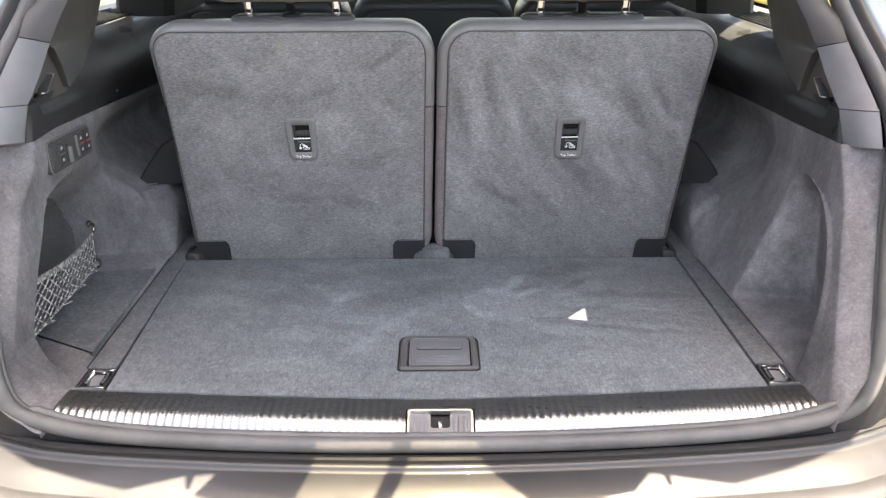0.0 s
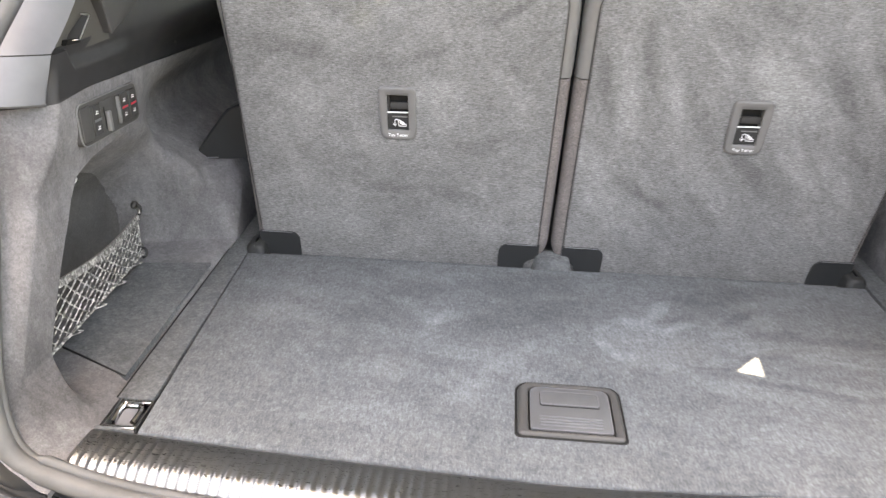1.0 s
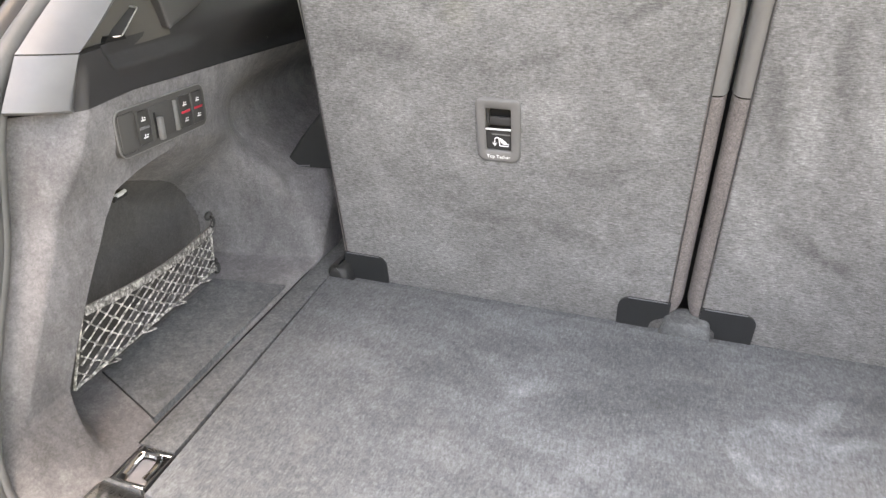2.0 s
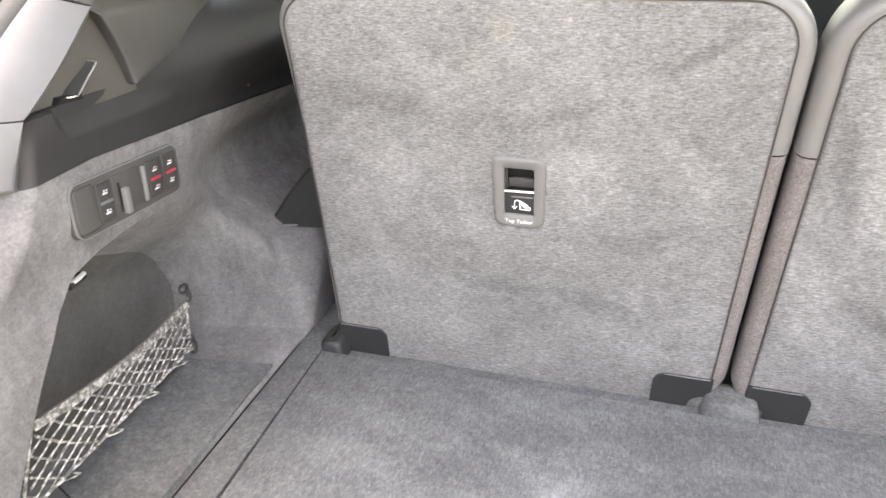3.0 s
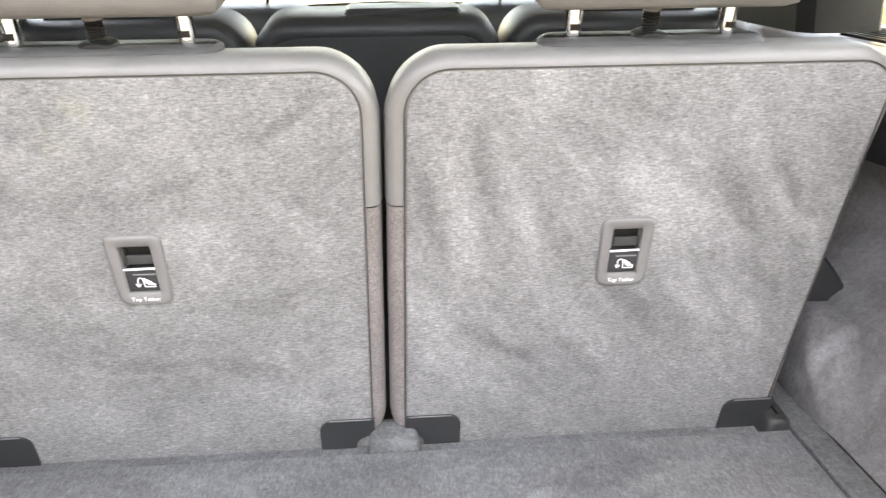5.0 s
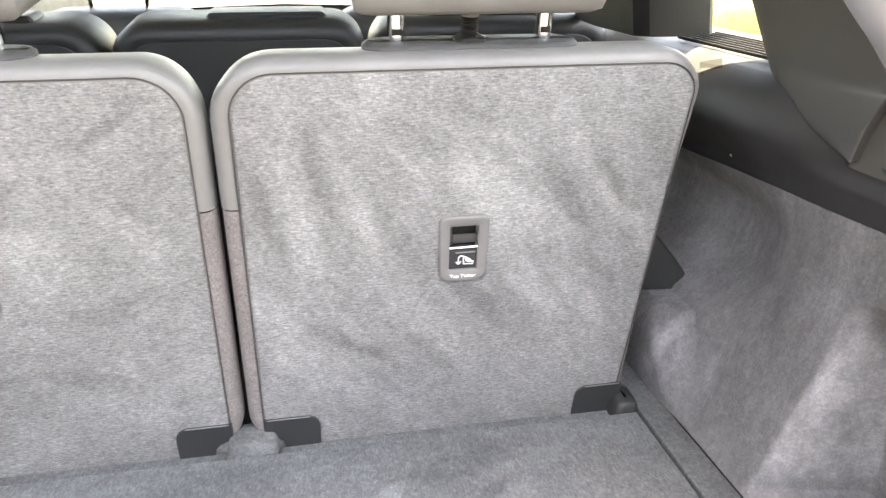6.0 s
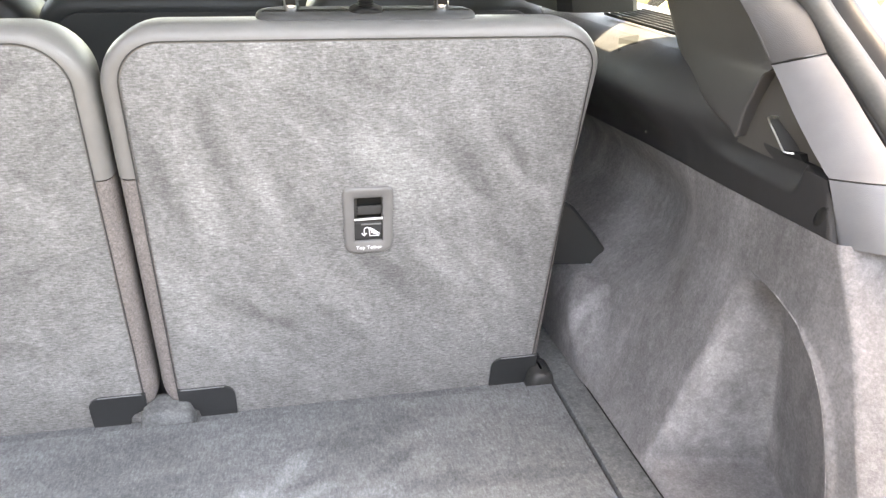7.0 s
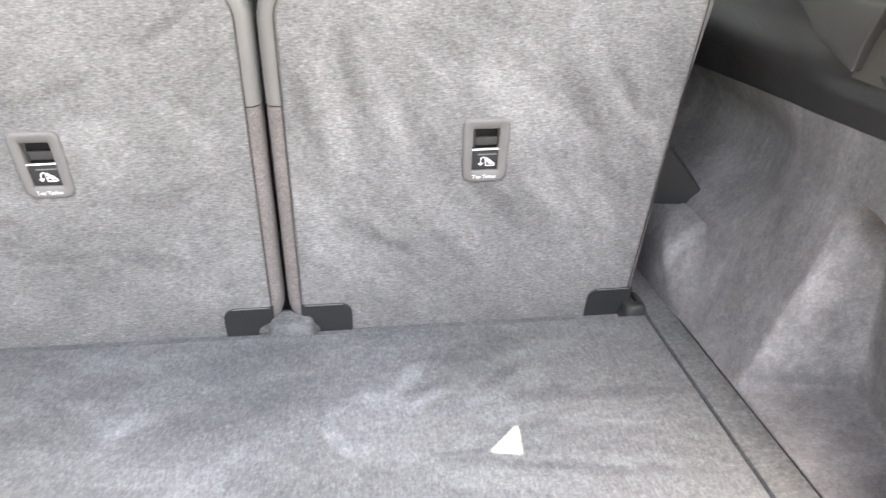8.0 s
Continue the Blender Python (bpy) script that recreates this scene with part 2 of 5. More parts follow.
RIGHT_DARK = [
    (0.046, 0.322, 0.06, 0.012, -75, -0.14), (0.109, 0.35, 0.066, 0.01, -71, -0.16), (0.188, 0.403, 0.036, 0.01, -48, -0.14), (0.248, 0.433, 0.052, 0.015, -25, -0.12),
    (0.124, 0.141, 0.049, 0.008, -35, -0.2), (0.262, 0.206, 0.074, 0.011, -50, -0.17), (0.363, 0.328, 0.07, 0.01, -57, -0.14), (0.416, 0.343, 0.058, 0.008, -52, -0.14),
    (0.186, 0.274, 0.059, 0.011, -62, -0.12), (0.412, 0.229, 0.058, 0.008, -45, -0.1), (0.22, 0.122, 0.049, 0.009, -48, -0.12),
]
# light and shade put into the linings' colour: paler on the end of the right-hand recess and on the bulge beside the
# seat
SIDE_LIGHT_SHADE = [
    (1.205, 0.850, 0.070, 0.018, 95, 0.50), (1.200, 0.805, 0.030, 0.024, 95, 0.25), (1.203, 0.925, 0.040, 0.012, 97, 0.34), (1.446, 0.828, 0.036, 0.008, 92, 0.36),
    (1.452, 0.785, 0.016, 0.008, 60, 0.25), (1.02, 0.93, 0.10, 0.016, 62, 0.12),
    # lower corners beside the sill, darkened in colour for their shade
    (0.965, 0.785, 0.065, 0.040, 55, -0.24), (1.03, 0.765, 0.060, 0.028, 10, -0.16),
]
CARPET_FLOOR = carpet("floor_carpet", 0.127, (0.915, 0.99, 1.05), (0, 0, 104), (1.35, 0.9, 1.0), 0.16, 7.0, 0.55, 3.1, 0.15, 0.8, 1.0, 0.5,
                      swipes=0.3, brush=(75, 60, 60), rows=(420, 150, 150), strokes=FLOOR_LIGHT + FLOOR_DARK + FLOOR_RING)
CARPET_STRIP = carpet("strip_carpet", 0.108, (0.95, 1.0, 1.03), (0, 0, 0), (1, 1, 1), 0.3, 9.0)
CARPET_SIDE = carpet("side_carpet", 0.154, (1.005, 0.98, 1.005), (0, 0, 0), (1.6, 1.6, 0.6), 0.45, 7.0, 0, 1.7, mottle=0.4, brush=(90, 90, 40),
                     strokes=SIDE_LIGHT_SHADE, plane="side")
CARPET_SEAT_L = carpet("seat_back_carpet_smooth", 0.190, (1.0, 0.99, 0.975), (0, 24, 0), (0.8, 1.0, 2.0), 0.22, 6.0, 0.75, 5.3, 0.0, 0.5, 1.0, 0.3,
                       (((-0.272, 0.0, 0.437), 0.014, (0.34, 0.32, 0.19), 0.13), ((-0.300, 0.0, 0.405), 0.018, (0.33, 0.32, 0.23), 0.13)), swipes=0.2, brush=(45, 60, 85),
                       rows=(165, 100, 640), strokes=LEFT_LIGHT + LEFT_DARK, plane="seat", depth=1.15)
CARPET_SEAT_R = carpet("seat_back_carpet_stroked", 0.190, (1.0, 0.99, 0.975), (0, 30, 0), (1.9, 1.0, 0.65), 0.14, 7.5, 0.75, 9.4, 0.0, 0.5, 1.0, 0.3, swipes=0.2, brush=(85, 60, 40),
                       rows=(165, 100, 640), strokes=RIGHT_LIGHT + RIGHT_DARK, plane="seat", depth=1.35)
CLOTH = carpet("cloth", 0.165, (1.09, 0.97, 0.93), (0, 0, 0), (1, 1, 1), 0.1, 9.0, 0.6, mottle=0.2, rows=(500, 500, 500))
LEATHER = grained("grey_leather", 0.158, (1.02, 0.99, 0.95), 0.40, 0.5, 700.0, 0.3)
LEATHER_DARK = grained("dark_leather", 0.022, (0.95, 1.0, 1.02), 0.45, 0.4, 700.0, 0.35)
PLASTIC_BLACK = grained("black_plastic", 0.028, (0.97, 1, 1.02), 0.5, 0.4, 1100.0, 0.3)
PLASTIC_FLAP = grained("flap_plastic", 0.028, (0.95, 1.0, 1.05), 0.42, 0.4, 1100.0, 0.15)
PLASTIC_DARK = grained("dark_plastic", 0.04, (1, 1, 1), 0.48, 0.45, 1000.0, 0.2)
PLASTIC_GREY = grained("grey_plastic", 0.16, (1.0, 1.0, 0.99), 0.55, 0.4, 1000.0, 0.25)
PLASTIC_TRIM = grained("satin_trim", 0.138, (0.96, 0.985, 1.05), 0.45, 0.5, 1200.0, 0.15)
PLASTIC_PILLAR = grained("pillar_plastic", 0.064, (1.02, 0.99, 1.0), 0.55, 0.4, 1000.0, 0.25)
PLASTIC_SHELF = grained("shelf_plastic", 0.030, (1.0, 0.98, 1.04), 0.55, 0.4, 1100.0, 0.3)
PLASTIC_LID = grained("tailgate_lining", 0.08, (1, 1, 1), 0.6, 0.4, 1000.0, 0.2)
PLASTIC_HOLLOW = grained("hollow_plastic", 0.075, (1.06, 1.0, 0.93), 0.5, 0.4, 1000.0, 0.2)
PLASTIC_HANDLE = grained("handle_plastic", 0.11, (0.97, 1.0, 1.03), 0.36, 0.5, 1000.0, 0.12)
PLASTIC_BEZEL = grained("bezel_plastic", 0.065, (1.02, 1, 0.98), 0.5, 0.4, 1000.0, 0.12)
PLASTIC_LATCH = grained("latch_plastic", 0.15, (1.03, 1.0, 0.97), 0.42, 0.5, 1200.0, 0.1)
# paler copy of the side carpet: highlight on the recess rim put into colour
CARPET_RIM_LIT = carpet("lit_rim_carpet", 0.235, (1.0, 0.985, 0.98), (0, 0, 0), (1.6, 1.6, 0.6), 0.3, 9.0, 0, 2.9, mottle=0.9, brush=(90, 90, 60))
CARPET_POCKET_SHADE = carpet("pocket_shade_carpet", 0.088, (1.03, 1.0, 0.99), (0, 0, 0), (1, 1, 1), 0.25, 6.0, mottle=0.25)
PLASTIC_POCKET = grained("dark_pocket", 0.06, (1.02, 1.0, 0.99), 0.6, 0.35, 900.0, 0.2)
RUBBER = grained("rubber_seal", 0.09, (1.0, 1.0, 0.99), 0.55, 0.4, 300.0, 0.2, 0.0, 0.25)
RUBBER_DARK = grained("dark_rubber", 0.012, (1, 1, 1), 0.6, 0.3, 300.0, 0.2)
CHROME = metal("chrome", (0.86, 0.87, 0.88), 0.08)
SATIN = metal("satin_chrome", (0.8, 0.8, 0.79), 0.3)
STEEL = metal("stainless_sill", (0.29, 0.29, 0.29), 0.30, 1.0)
PAINT = grained("silver_paint", 0.025, (0.94, 0.98, 1.05), 0.4, 0.4, 2500.0, 0.05, 0.0, 0.05)
PAINT.node_tree.nodes["Principled BSDF"].inputs["Coat Weight"].default_value = 0.15
HEADLINER = carpet("headliner", 0.5, (1.0, 0.98, 0.94), (0, 0, 0), (1, 1, 1), 0.1, 9.0)
NET_CORD, n_, l_, b_ = shader("net_cord", (0.2, 0.2, 0.19), 0.7)
c_ = n_.new("ShaderNodeTexCoord")
k_ = node(n_, "ShaderNodeTexNoise", Scale=190.0, Detail=2.0, Roughness=0.6)
l_.new(c_.outputs["Object"], k_.inputs["Vector"])
l_.new(ramp(n_, l_, k_.outputs["Fac"], [(0.36, (0.10, 0.097, 0.09)), (0.50, (0.25, 0.243, 0.23)), (0.64, (0.56, 0.545, 0.51))]).outputs["Color"], b_.inputs["Base Color"])
WHITE_PRINT, *_ = shader("white_print", (0.8, 0.8, 0.8), 0.5)
# pale grey for printed symbols, and for glints painted on latch bar and hook
PRINT_AND_GLINT, *_ = shader("print_and_glint", (0.7, 0.7, 0.7), 0.5)
RED_PRINT, *_ = shader("red_print", (0.5, 0.03, 0.05), 0.4)
WALL = carpet("wall_render", 0.22, (1.0, 0.98, 0.95), (0, 0, 0), (1, 1, 1), 0.3, 1.2, fine=0.3)
ASPHALT = carpet("paving", 0.05, (1.0, 0.97, 0.92), (0, 0, 0), (1, 1, 1), 0.4, 1.2, fine=0.3)
YELLOW_PAINT = grained("yellow_paint", 0.62, (1.0, 0.80, 0.25), 0.3, 0.5, 2000.0, 0.02)


def tinted(name, colour, gloss=0.06):
    m = bpy.data.materials.new(name)
    m.use_nodes = True
    n, l = m.node_tree.nodes, m.node_tree.links
    n.remove(n["Principled BSDF"])
    clear = node(n, "ShaderNodeBsdfTransparent", Color=(*colour, 1))
    shine = node(n, "ShaderNodeBsdfGlossy", Roughness=0.02)
    mx = n.new("ShaderNodeMixShader")
    mx.inputs[0].default_value = gloss
    l.new(clear.outputs[0], mx.inputs[1])
    l.new(shine.outputs[0], mx.inputs[2])
    l.new(mx.outputs[0], n["Material Output"].inputs["Surface"])
    return m


GLASS_TINT = tinted("tinted_glass", (0.3, 0.29, 0.25))
GLASS_SIDE = tinted("side_glass", (0.86, 0.92, 0.89))
GLASS_CLEAR = tinted("clear_glass", (0.85, 0.88, 0.86))


# ---- shaping ----
def smooth(a, b, v):
    t = min(max((v - a) / (b - a), 0.0), 1.0)
    return t * t * (3 - 2 * t)


def linear(a, b, v):
    return min(max((v - a) / (b - a), 0.0), 1.0)


def curve_at(points, v):
    """Piecewise linear value over sorted (v, value) pairs."""
    if v <= points[0][0]:
        return points[0][1]
    for (a, p), (b, q) in zip(points, points[1:]):
        if v <= b:
            return p + (q - p) * (v - a) / (b - a)
    return points[-1][1]


def finish(bm, name, mat, parent=None, label="", angle=35):
    bmesh.ops.recalc_face_normals(bm, faces=bm.faces)
    for f in bm.faces:
        f.smooth = True
    for e in bm.edges:
        if len(e.link_faces) == 2 and e.calc_face_angle(0) > radians(angle):
            e.smooth = False
    me = bpy.data.meshes.new(name)
    bm.to_mesh(me)
    bm.free()
    me.materials.append(mat)
    ob = new(name, me)
    if parent:
        ob.parent = parent
    if label:
        ob["label"] = label
    return ob


def part(name, bm, mat, parent, label="", angle=35):
    return finish(bm, name, mat, parent, label, angle)


def thing(name, m, label, category, group="", kind=""):
    ob = new(name)
    ob.empty_display_size = 0.05
    ob.matrix_basis = m
    return tagged(ob, label, category, group, kind)


def box(bm, x0, x1, y0, y1, z0, z1, r=0.002, seg=2, m=None):
    g = bmesh.ops.create_cube(bm, size=1.0, matrix=Matrix.LocRotScale(((x0 + x1) / 2, (y0 + y1) / 2, (z0 + z1) / 2), None, (x1 - x0, y1 - y0, z1 - z0)))
    vs = g["verts"]
    if r:
        es = list({e for v in vs for e in v.link_edges})
        out = bmesh.ops.bevel(bm, geom=es, offset=r, segments=seg, affect="EDGES", profile=0.5)
        vs = list({v for f in out["faces"] for v in f.verts} | {v for v in vs if v.is_valid})
    if m:
        bmesh.ops.transform(bm, matrix=m, verts=vs)
    return bm


def boxes(*args, r=0.002, seg=2):
    bm = bmesh.new()
    for a in args:
        box(bm, *a, r=r, seg=seg)
    return bm


def loft(bm, rings, closed=True, cap=(True, True)):
    """Skin a list of rings of equal length."""
    rows = [[bm.verts.new(p) for p in r] for r in rings]
    n = len(rows[0])
    for a, b in zip(rows, rows[1:]):
        for i in range(n if closed else n - 1):
            j = (i + 1) % n
            bm.faces.new((a[i], a[j], b[j], b[i]))
    if closed and cap[0]:
        bm.faces.new(rows[0])
    if closed and cap[1]:
        bm.faces.new(rows[-1][::-1])
    return bm


def rounded(x0, x1, z0, z1, r, n=6):
    """Outline of a rectangle with corner radii r = (top right, top left, bottom left, bottom right)."""
    pts = []
    for k, (cx, cz, sx, sz) in enumerate(((x1, z1, -1, -1), (x0, z1, 1, -1), (x0, z0, 1, 1), (x1, z0, -1, 1))):
        rad = max(r[k], 0.0005)
        for i in range(n + 1):
            a = radians(90 * k + 90 * i / n)
            pts.append((cx + sx * rad + rad * math.cos(a), cz + sz * rad + rad * math.sin(a)))
    return pts


def slab(bm, x0, x1, z0, z1, r, profile, n=6, lean=0.0):
    """A slab in the x-z plane, skinned through (inset, y) pairs."""
    rings = []
    for inset, y in profile:
        o = rounded(x0 + inset, x1 - inset, z0 + inset, z1 - inset, [max(q - inset, 0.002) for q in r], n)
        rings.append([(x + lean * z, y, z) for x, z in o])
    return loft(bm, rings)


def spline(points, steps=8):
    pts = [Vector(p) for p in points]
    out = []
    for i in range(len(pts) - 1):
        p0, p1, p2, p3 = pts[max(i - 1, 0)], pts[i], pts[i + 1], pts[min(i + 2, len(pts) - 1)]
        for k in range(steps):
            t = k / steps
            out.append(0.5 * ((2 * p1) + (p2 - p0) * t + (2 * p0 - 5 * p1 + 4 * p2 - p3) * t * t + (3 * p1 - p0 - 3 * p2 + p3) * t ** 3))
    return out + [pts[-1]]


def tube(bm, pts, radius, seg=8, squash=1.0, cap=True):
    pts = [Vector(p) for p in pts]
    rings, up = [], None
    for i, p in enumerate(pts):
        d = (pts[min(i + 1, len(pts) - 1)] - pts[max(i - 1, 0)]).normalized()
        if up is None:
            up = Vector((0, 0, 1)) if abs(d.z) < 0.9 else Vector((0, 1, 0))
        side = d.cross(up).normalized()
        up = side.cross(d).normalized()
        r = radius[i] if isinstance(radius, (list, tuple)) else radius
        rings.append([p + side * (r * math.cos(2 * math.pi * k / seg)) + up * (r * squash * math.sin(2 * math.pi * k / seg)) for k in range(seg)])
    return loft(bm, rings, True, (cap, cap))


def sheet(bm, rows):
    """An open grid through rows of points."""
    return loft(bm, rows, closed=False)


# ---- the place round the car ----
bm = bmesh.new()
bmesh.ops.create_grid(bm, x_segments=2, y_segments=2, size=400)
tagged(finish(bm, "ground", ASPHALT), "pale sunlit paving round the parked car", "ground", kind="structure")


# ---- side linings of the boot ----
def edge_y(z):
    """Rear edge of the side lining, along the tailgate opening."""
    return curve_at([(0.74, 0.866), (0.771, 0.874), (0.81, 0.894), (0.857, 0.924), (0.90, 0.949), (0.964, 0.989), (1.0, 1.009), (1.09, 1.064), (1.14, 1.092)], z)


def lining_top(y, left):
    return (1.101 if left else 1.089) - 0.085 * (y - 1.07) - (0.005 * (1 - smooth(1.10, 1.17, y)) if left else 0.0)


RIDGE = [(0.75, 0.988), (0.80, 0.993), (0.857, 1.004), (0.91, 1.026), (0.955, 1.055), (0.985, 1.085), (1.002, 1.117), (1.010, 1.16), (1.014, 1.2)]

RIDGE_LEFT = [(0.75, 0.985), (0.78, 0.992), (0.815, 1.006), (0.85, 1.028), (0.892, 1.056), (0.932, 1.085), (0.970, 1.114), (0.992, 1.138), (1.000, 1.18), (1.004, 1.24)]


# front edge of the dark liner in the left pocket, where its painted shade ends: height, depth into the car
POCKET_SHADE_EDGE = [(0.75, 1.388), (0.80, 1.393), (0.83, 1.394), (0.85, 1.390), (0.87, 1.379), (0.89, 1.361), (0.91, 1.334), (0.93, 1.298), (0.945, 1.264), (0.955, 1.235), (0.964, 1.203), (0.972, 1.165), (0.982, 1.15)]


def recess_end(z):
    """Where the right-hand recess begins to rise back to the lining."""
    return 1.203 - 0.016 * linear(0.77, 0.98, z)


def strip_edge(y, left):
    """Outer edge of the floor strip, where the lining meets the floor."""
    return 0.555 + (0.005 if left else -0.019) * (y - 0.95) / 0.55


def lining_x(y, z, left):
    s = linear(F - 0.004, F + 0.26, z) ** 0.8
    if left:
        s += (linear(F - 0.004, F + 0.07, z) ** 0.6 - s) * (1 - smooth(1.06, 1.30, y))
    top = min(0.600 + 0.08 * max(y - 1.1, 0.0), 0.622) + (0.016 * (1 - smooth(0.99, 1.06, z)) * (1 - smooth(1.2, 1.3, y)) if left else 0.0) + (0.028 * smooth(1.38, 1.47, y) * (1 - smooth(0.95, 1.04, z)) if left else 0.0)
    foot = strip_edge(y, left) - 0.001
    x = foot + (top - foot) * s
    x += curve_at([(0.76, 0.0), (0.81, 0.03), (0.857, 0.04), (0.964, 0.05), (1.09, 0.062)], z) * (1 - smooth(0.0, 0.055 if left else 0.036, y - edge_y(z)))
    ridge = curve_at(RIDGE_LEFT if left else RIDGE, z)
    if left:
        arch = curve_at([(1.10, 0.98), (1.128, 0.999), (1.165, 1.008), (1.22, 1.012), (1.29, 1.008), (1.36, 0.985), (1.42, 0.95)], y)
        soft = 0.012 + 0.11 * smooth(1.13, 1.30, y)
        m = smooth(ridge, ridge + 0.010 + 0.06 * (1 - smooth(0.757, 0.80, z)), y) * (1 - smooth(1.38, 1.445, y)) * (1 - smooth(arch - soft, arch + 0.006, z)) * smooth(F + 0.004, F + 0.014, z)
        deep = curve_at([(0.96, 0.665), (1.03, 0.680), (1.12, 0.702), (1.24, 0.732), (1.36, 0.746), (1.42, 0.735)], y)
        x += max(deep - x, 0) * m
    else:
        arch = curve_at([(1.0, 0.87), (1.055, 0.965), (1.09, 0.995), (1.12, 1.010), (1.17, 1.012), (1.22, 0.995), (1.25, 0.97)], y)
        start = recess_end(z)
        m = smooth(ridge, ridge + 0.014, y) * (1 - smooth(start - 0.006, start + 0.030, y)) * (1 - smooth(arch - 0.03, arch + 0.006, z)) * smooth(F + 0.004, F + 0.014, z)
        x += max(0.640 + 0.036 * linear(1.02, 1.19, y) - 0.030 * linear(0.78, 0.97, z) - x, 0.0) * m
        x += 0.003 * math.exp(-((y - ridge + 0.006) / 0.006) ** 2) * -1.0 * smooth(0.76, 0.8, z) * (1 - smooth(0.99, 1.01, z))
    if left:
        valley = curve_at([(0.76, 1.428), (0.84, 1.418), (0.92, 1.386), (1.0, 1.345)], z)
        x += 0.009 * math.exp(-((y - valley) / 0.018) ** 2) * smooth(0.762, 0.80, z) * (1 - smooth(0.90, 1.0, z))
    ledge = 0.8775 if left else 0.8705
    back = (0.068 if left else 0.06) * smooth(1.27, 1.51, y) * smooth(0.87, 0.96, z) * (1 - smooth(0.98, 1.085, z))
    x += back
    if z < ledge:
        knee = smooth(0.0, 0.062, y - (1.378 if left else 1.352) - 0.080 * linear(0.76, ledge, z))
        x -= knee * (back + ((0.050 if left else 0.042) + 0.012 * linear(0.87, 0.76, z)) * min(s * 2, 1.0) * (1 - 0.25 * smooth(ledge - 0.05, ledge, z)))
        x += 0.012 * math.exp(-((y - (1.405 if left else 1.36)) / 0.02) ** 2) * s * smooth(0.76, 0.8, z) * (1 - smooth(ledge - 0.04, ledge, z))
    return x


def side_lining(side):
    left = side < 0
    name = "side_lining"
    root = thing(name, Matrix.Identity(4), "grey carpeted boot side lining with a %s" % ("deep net pocket under the switch panel" if left else "shallow moulded recess and wheel arch bulge"), "side lining", kind="structure")
    zs = sorted({F - 0.012, *((0.8765, 0.8785) if left else (0.8695, 0.8715)), *[F - 0.004 + 0.345 * i / 140 for i in range(141)]})
    rows = []
    for z in zs:
        y0 = edge_y(z)
        # two grid columns follow the rim of the pocket or recess
        a = curve_at(RIDGE_LEFT if left else RIDGE, z)
        b = a + 0.015
        ys = [y0 + (a - y0) * j / 80 for j in range(80)] + [a + (b - a) * j / 24 for j in range(24)] + [b + (1.95 - b) * (j / 236) ** 1.2 for j in range(237)]
        row = [(y, min(z, lining_top(y, left))) for y in ys]
        rows.append([(side * lining_x(y, zz, left), y, zz) for y, zz in row])
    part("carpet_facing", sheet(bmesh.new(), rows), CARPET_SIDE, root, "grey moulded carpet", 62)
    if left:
        # thin dark liner lying in the pocket, the pocket's shade put into its colour, its rim sunk into the carpet
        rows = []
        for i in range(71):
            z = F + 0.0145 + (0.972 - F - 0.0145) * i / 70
            y0, y1 = curve_at(RIDGE_LEFT, z) + 0.0108, curve_at(POCKET_SHADE_EDGE, z)
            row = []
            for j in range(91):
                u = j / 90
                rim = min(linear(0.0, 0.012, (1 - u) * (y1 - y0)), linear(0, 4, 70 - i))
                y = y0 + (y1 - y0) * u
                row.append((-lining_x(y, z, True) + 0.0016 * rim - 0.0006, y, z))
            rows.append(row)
        part("dark_pocket", sheet(bmesh.new(), rows), CARPET_POCKET_SHADE, root, "dark pocket liner, shade in its colour", 62)
    else:
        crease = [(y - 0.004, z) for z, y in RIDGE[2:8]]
        part("crease", tube(bmesh.new(), spline([(lining_x(y, z, False) + 0.0003, y, z) for y, z in crease], 8), 0.0007, 6), CARPET_RIM_LIT, root, "pale crease along the recess, highlight in its colour")
    part("floor_joint", tube(bmesh.new(), [(side * strip_edge(1.02 + 0.02 * i, left), 1.02 + 0.02 * i, F - 0.0005) for i in range(26)], 0.0011, 6), RUBBER_DARK, root, "dark joint")
    # black bracket standing on the ledge beside the seat
    bm = bmesh.new()
    w, up = (0.022, 0.007) if left else (0.0, 0.0)
    shape = [(0.50, 0.8725), (0.616 + w, 0.8725), (0.612 + w, 0.879), (0.585 + w, 0.918), (0.552 + w, 0.958), (0.50, 0.99)]
    loft(bm, [[(side * (x - i), 1.503 + d - 0.25 * (x - 0.60), z - i + up) for x, z in shape] for d, i in ((0.002, 0.003), (0.005, 0.0), (0.25, 0.0))])
    part("bracket", bm, PLASTIC_FLAP, root, "black plastic bracket")
    bm = bmesh.new()
    tube(bm, [(side * (0.574 + 0.022 * left), 1.5045, 0.8735 + up), (side * (0.616 + w), 1.4935, 0.8735 + up)], 0.0013, 6)
    part("ledge_edge", bm, PLASTIC_TRIM, root, "thin pale edge")
    return root


for s in (-1, 1):
    side_lining(s)


# ---- upper side trims ----
def sided(side, points, k=1.0):
    """Points given for the right side; the left side sits a little higher."""
    return [Vector(p) if side > 0 else Vector((-p[0], p[1], p[2] + 0.012 * k)) for p in points]


def trim_top(y):
    """Upper edge of the black trim: low under the hook recess, rising to the window shelf."""
    return 1.131 if y < 1.262 else 1.131 + 0.052 * smooth(1.262, 1.31, y)


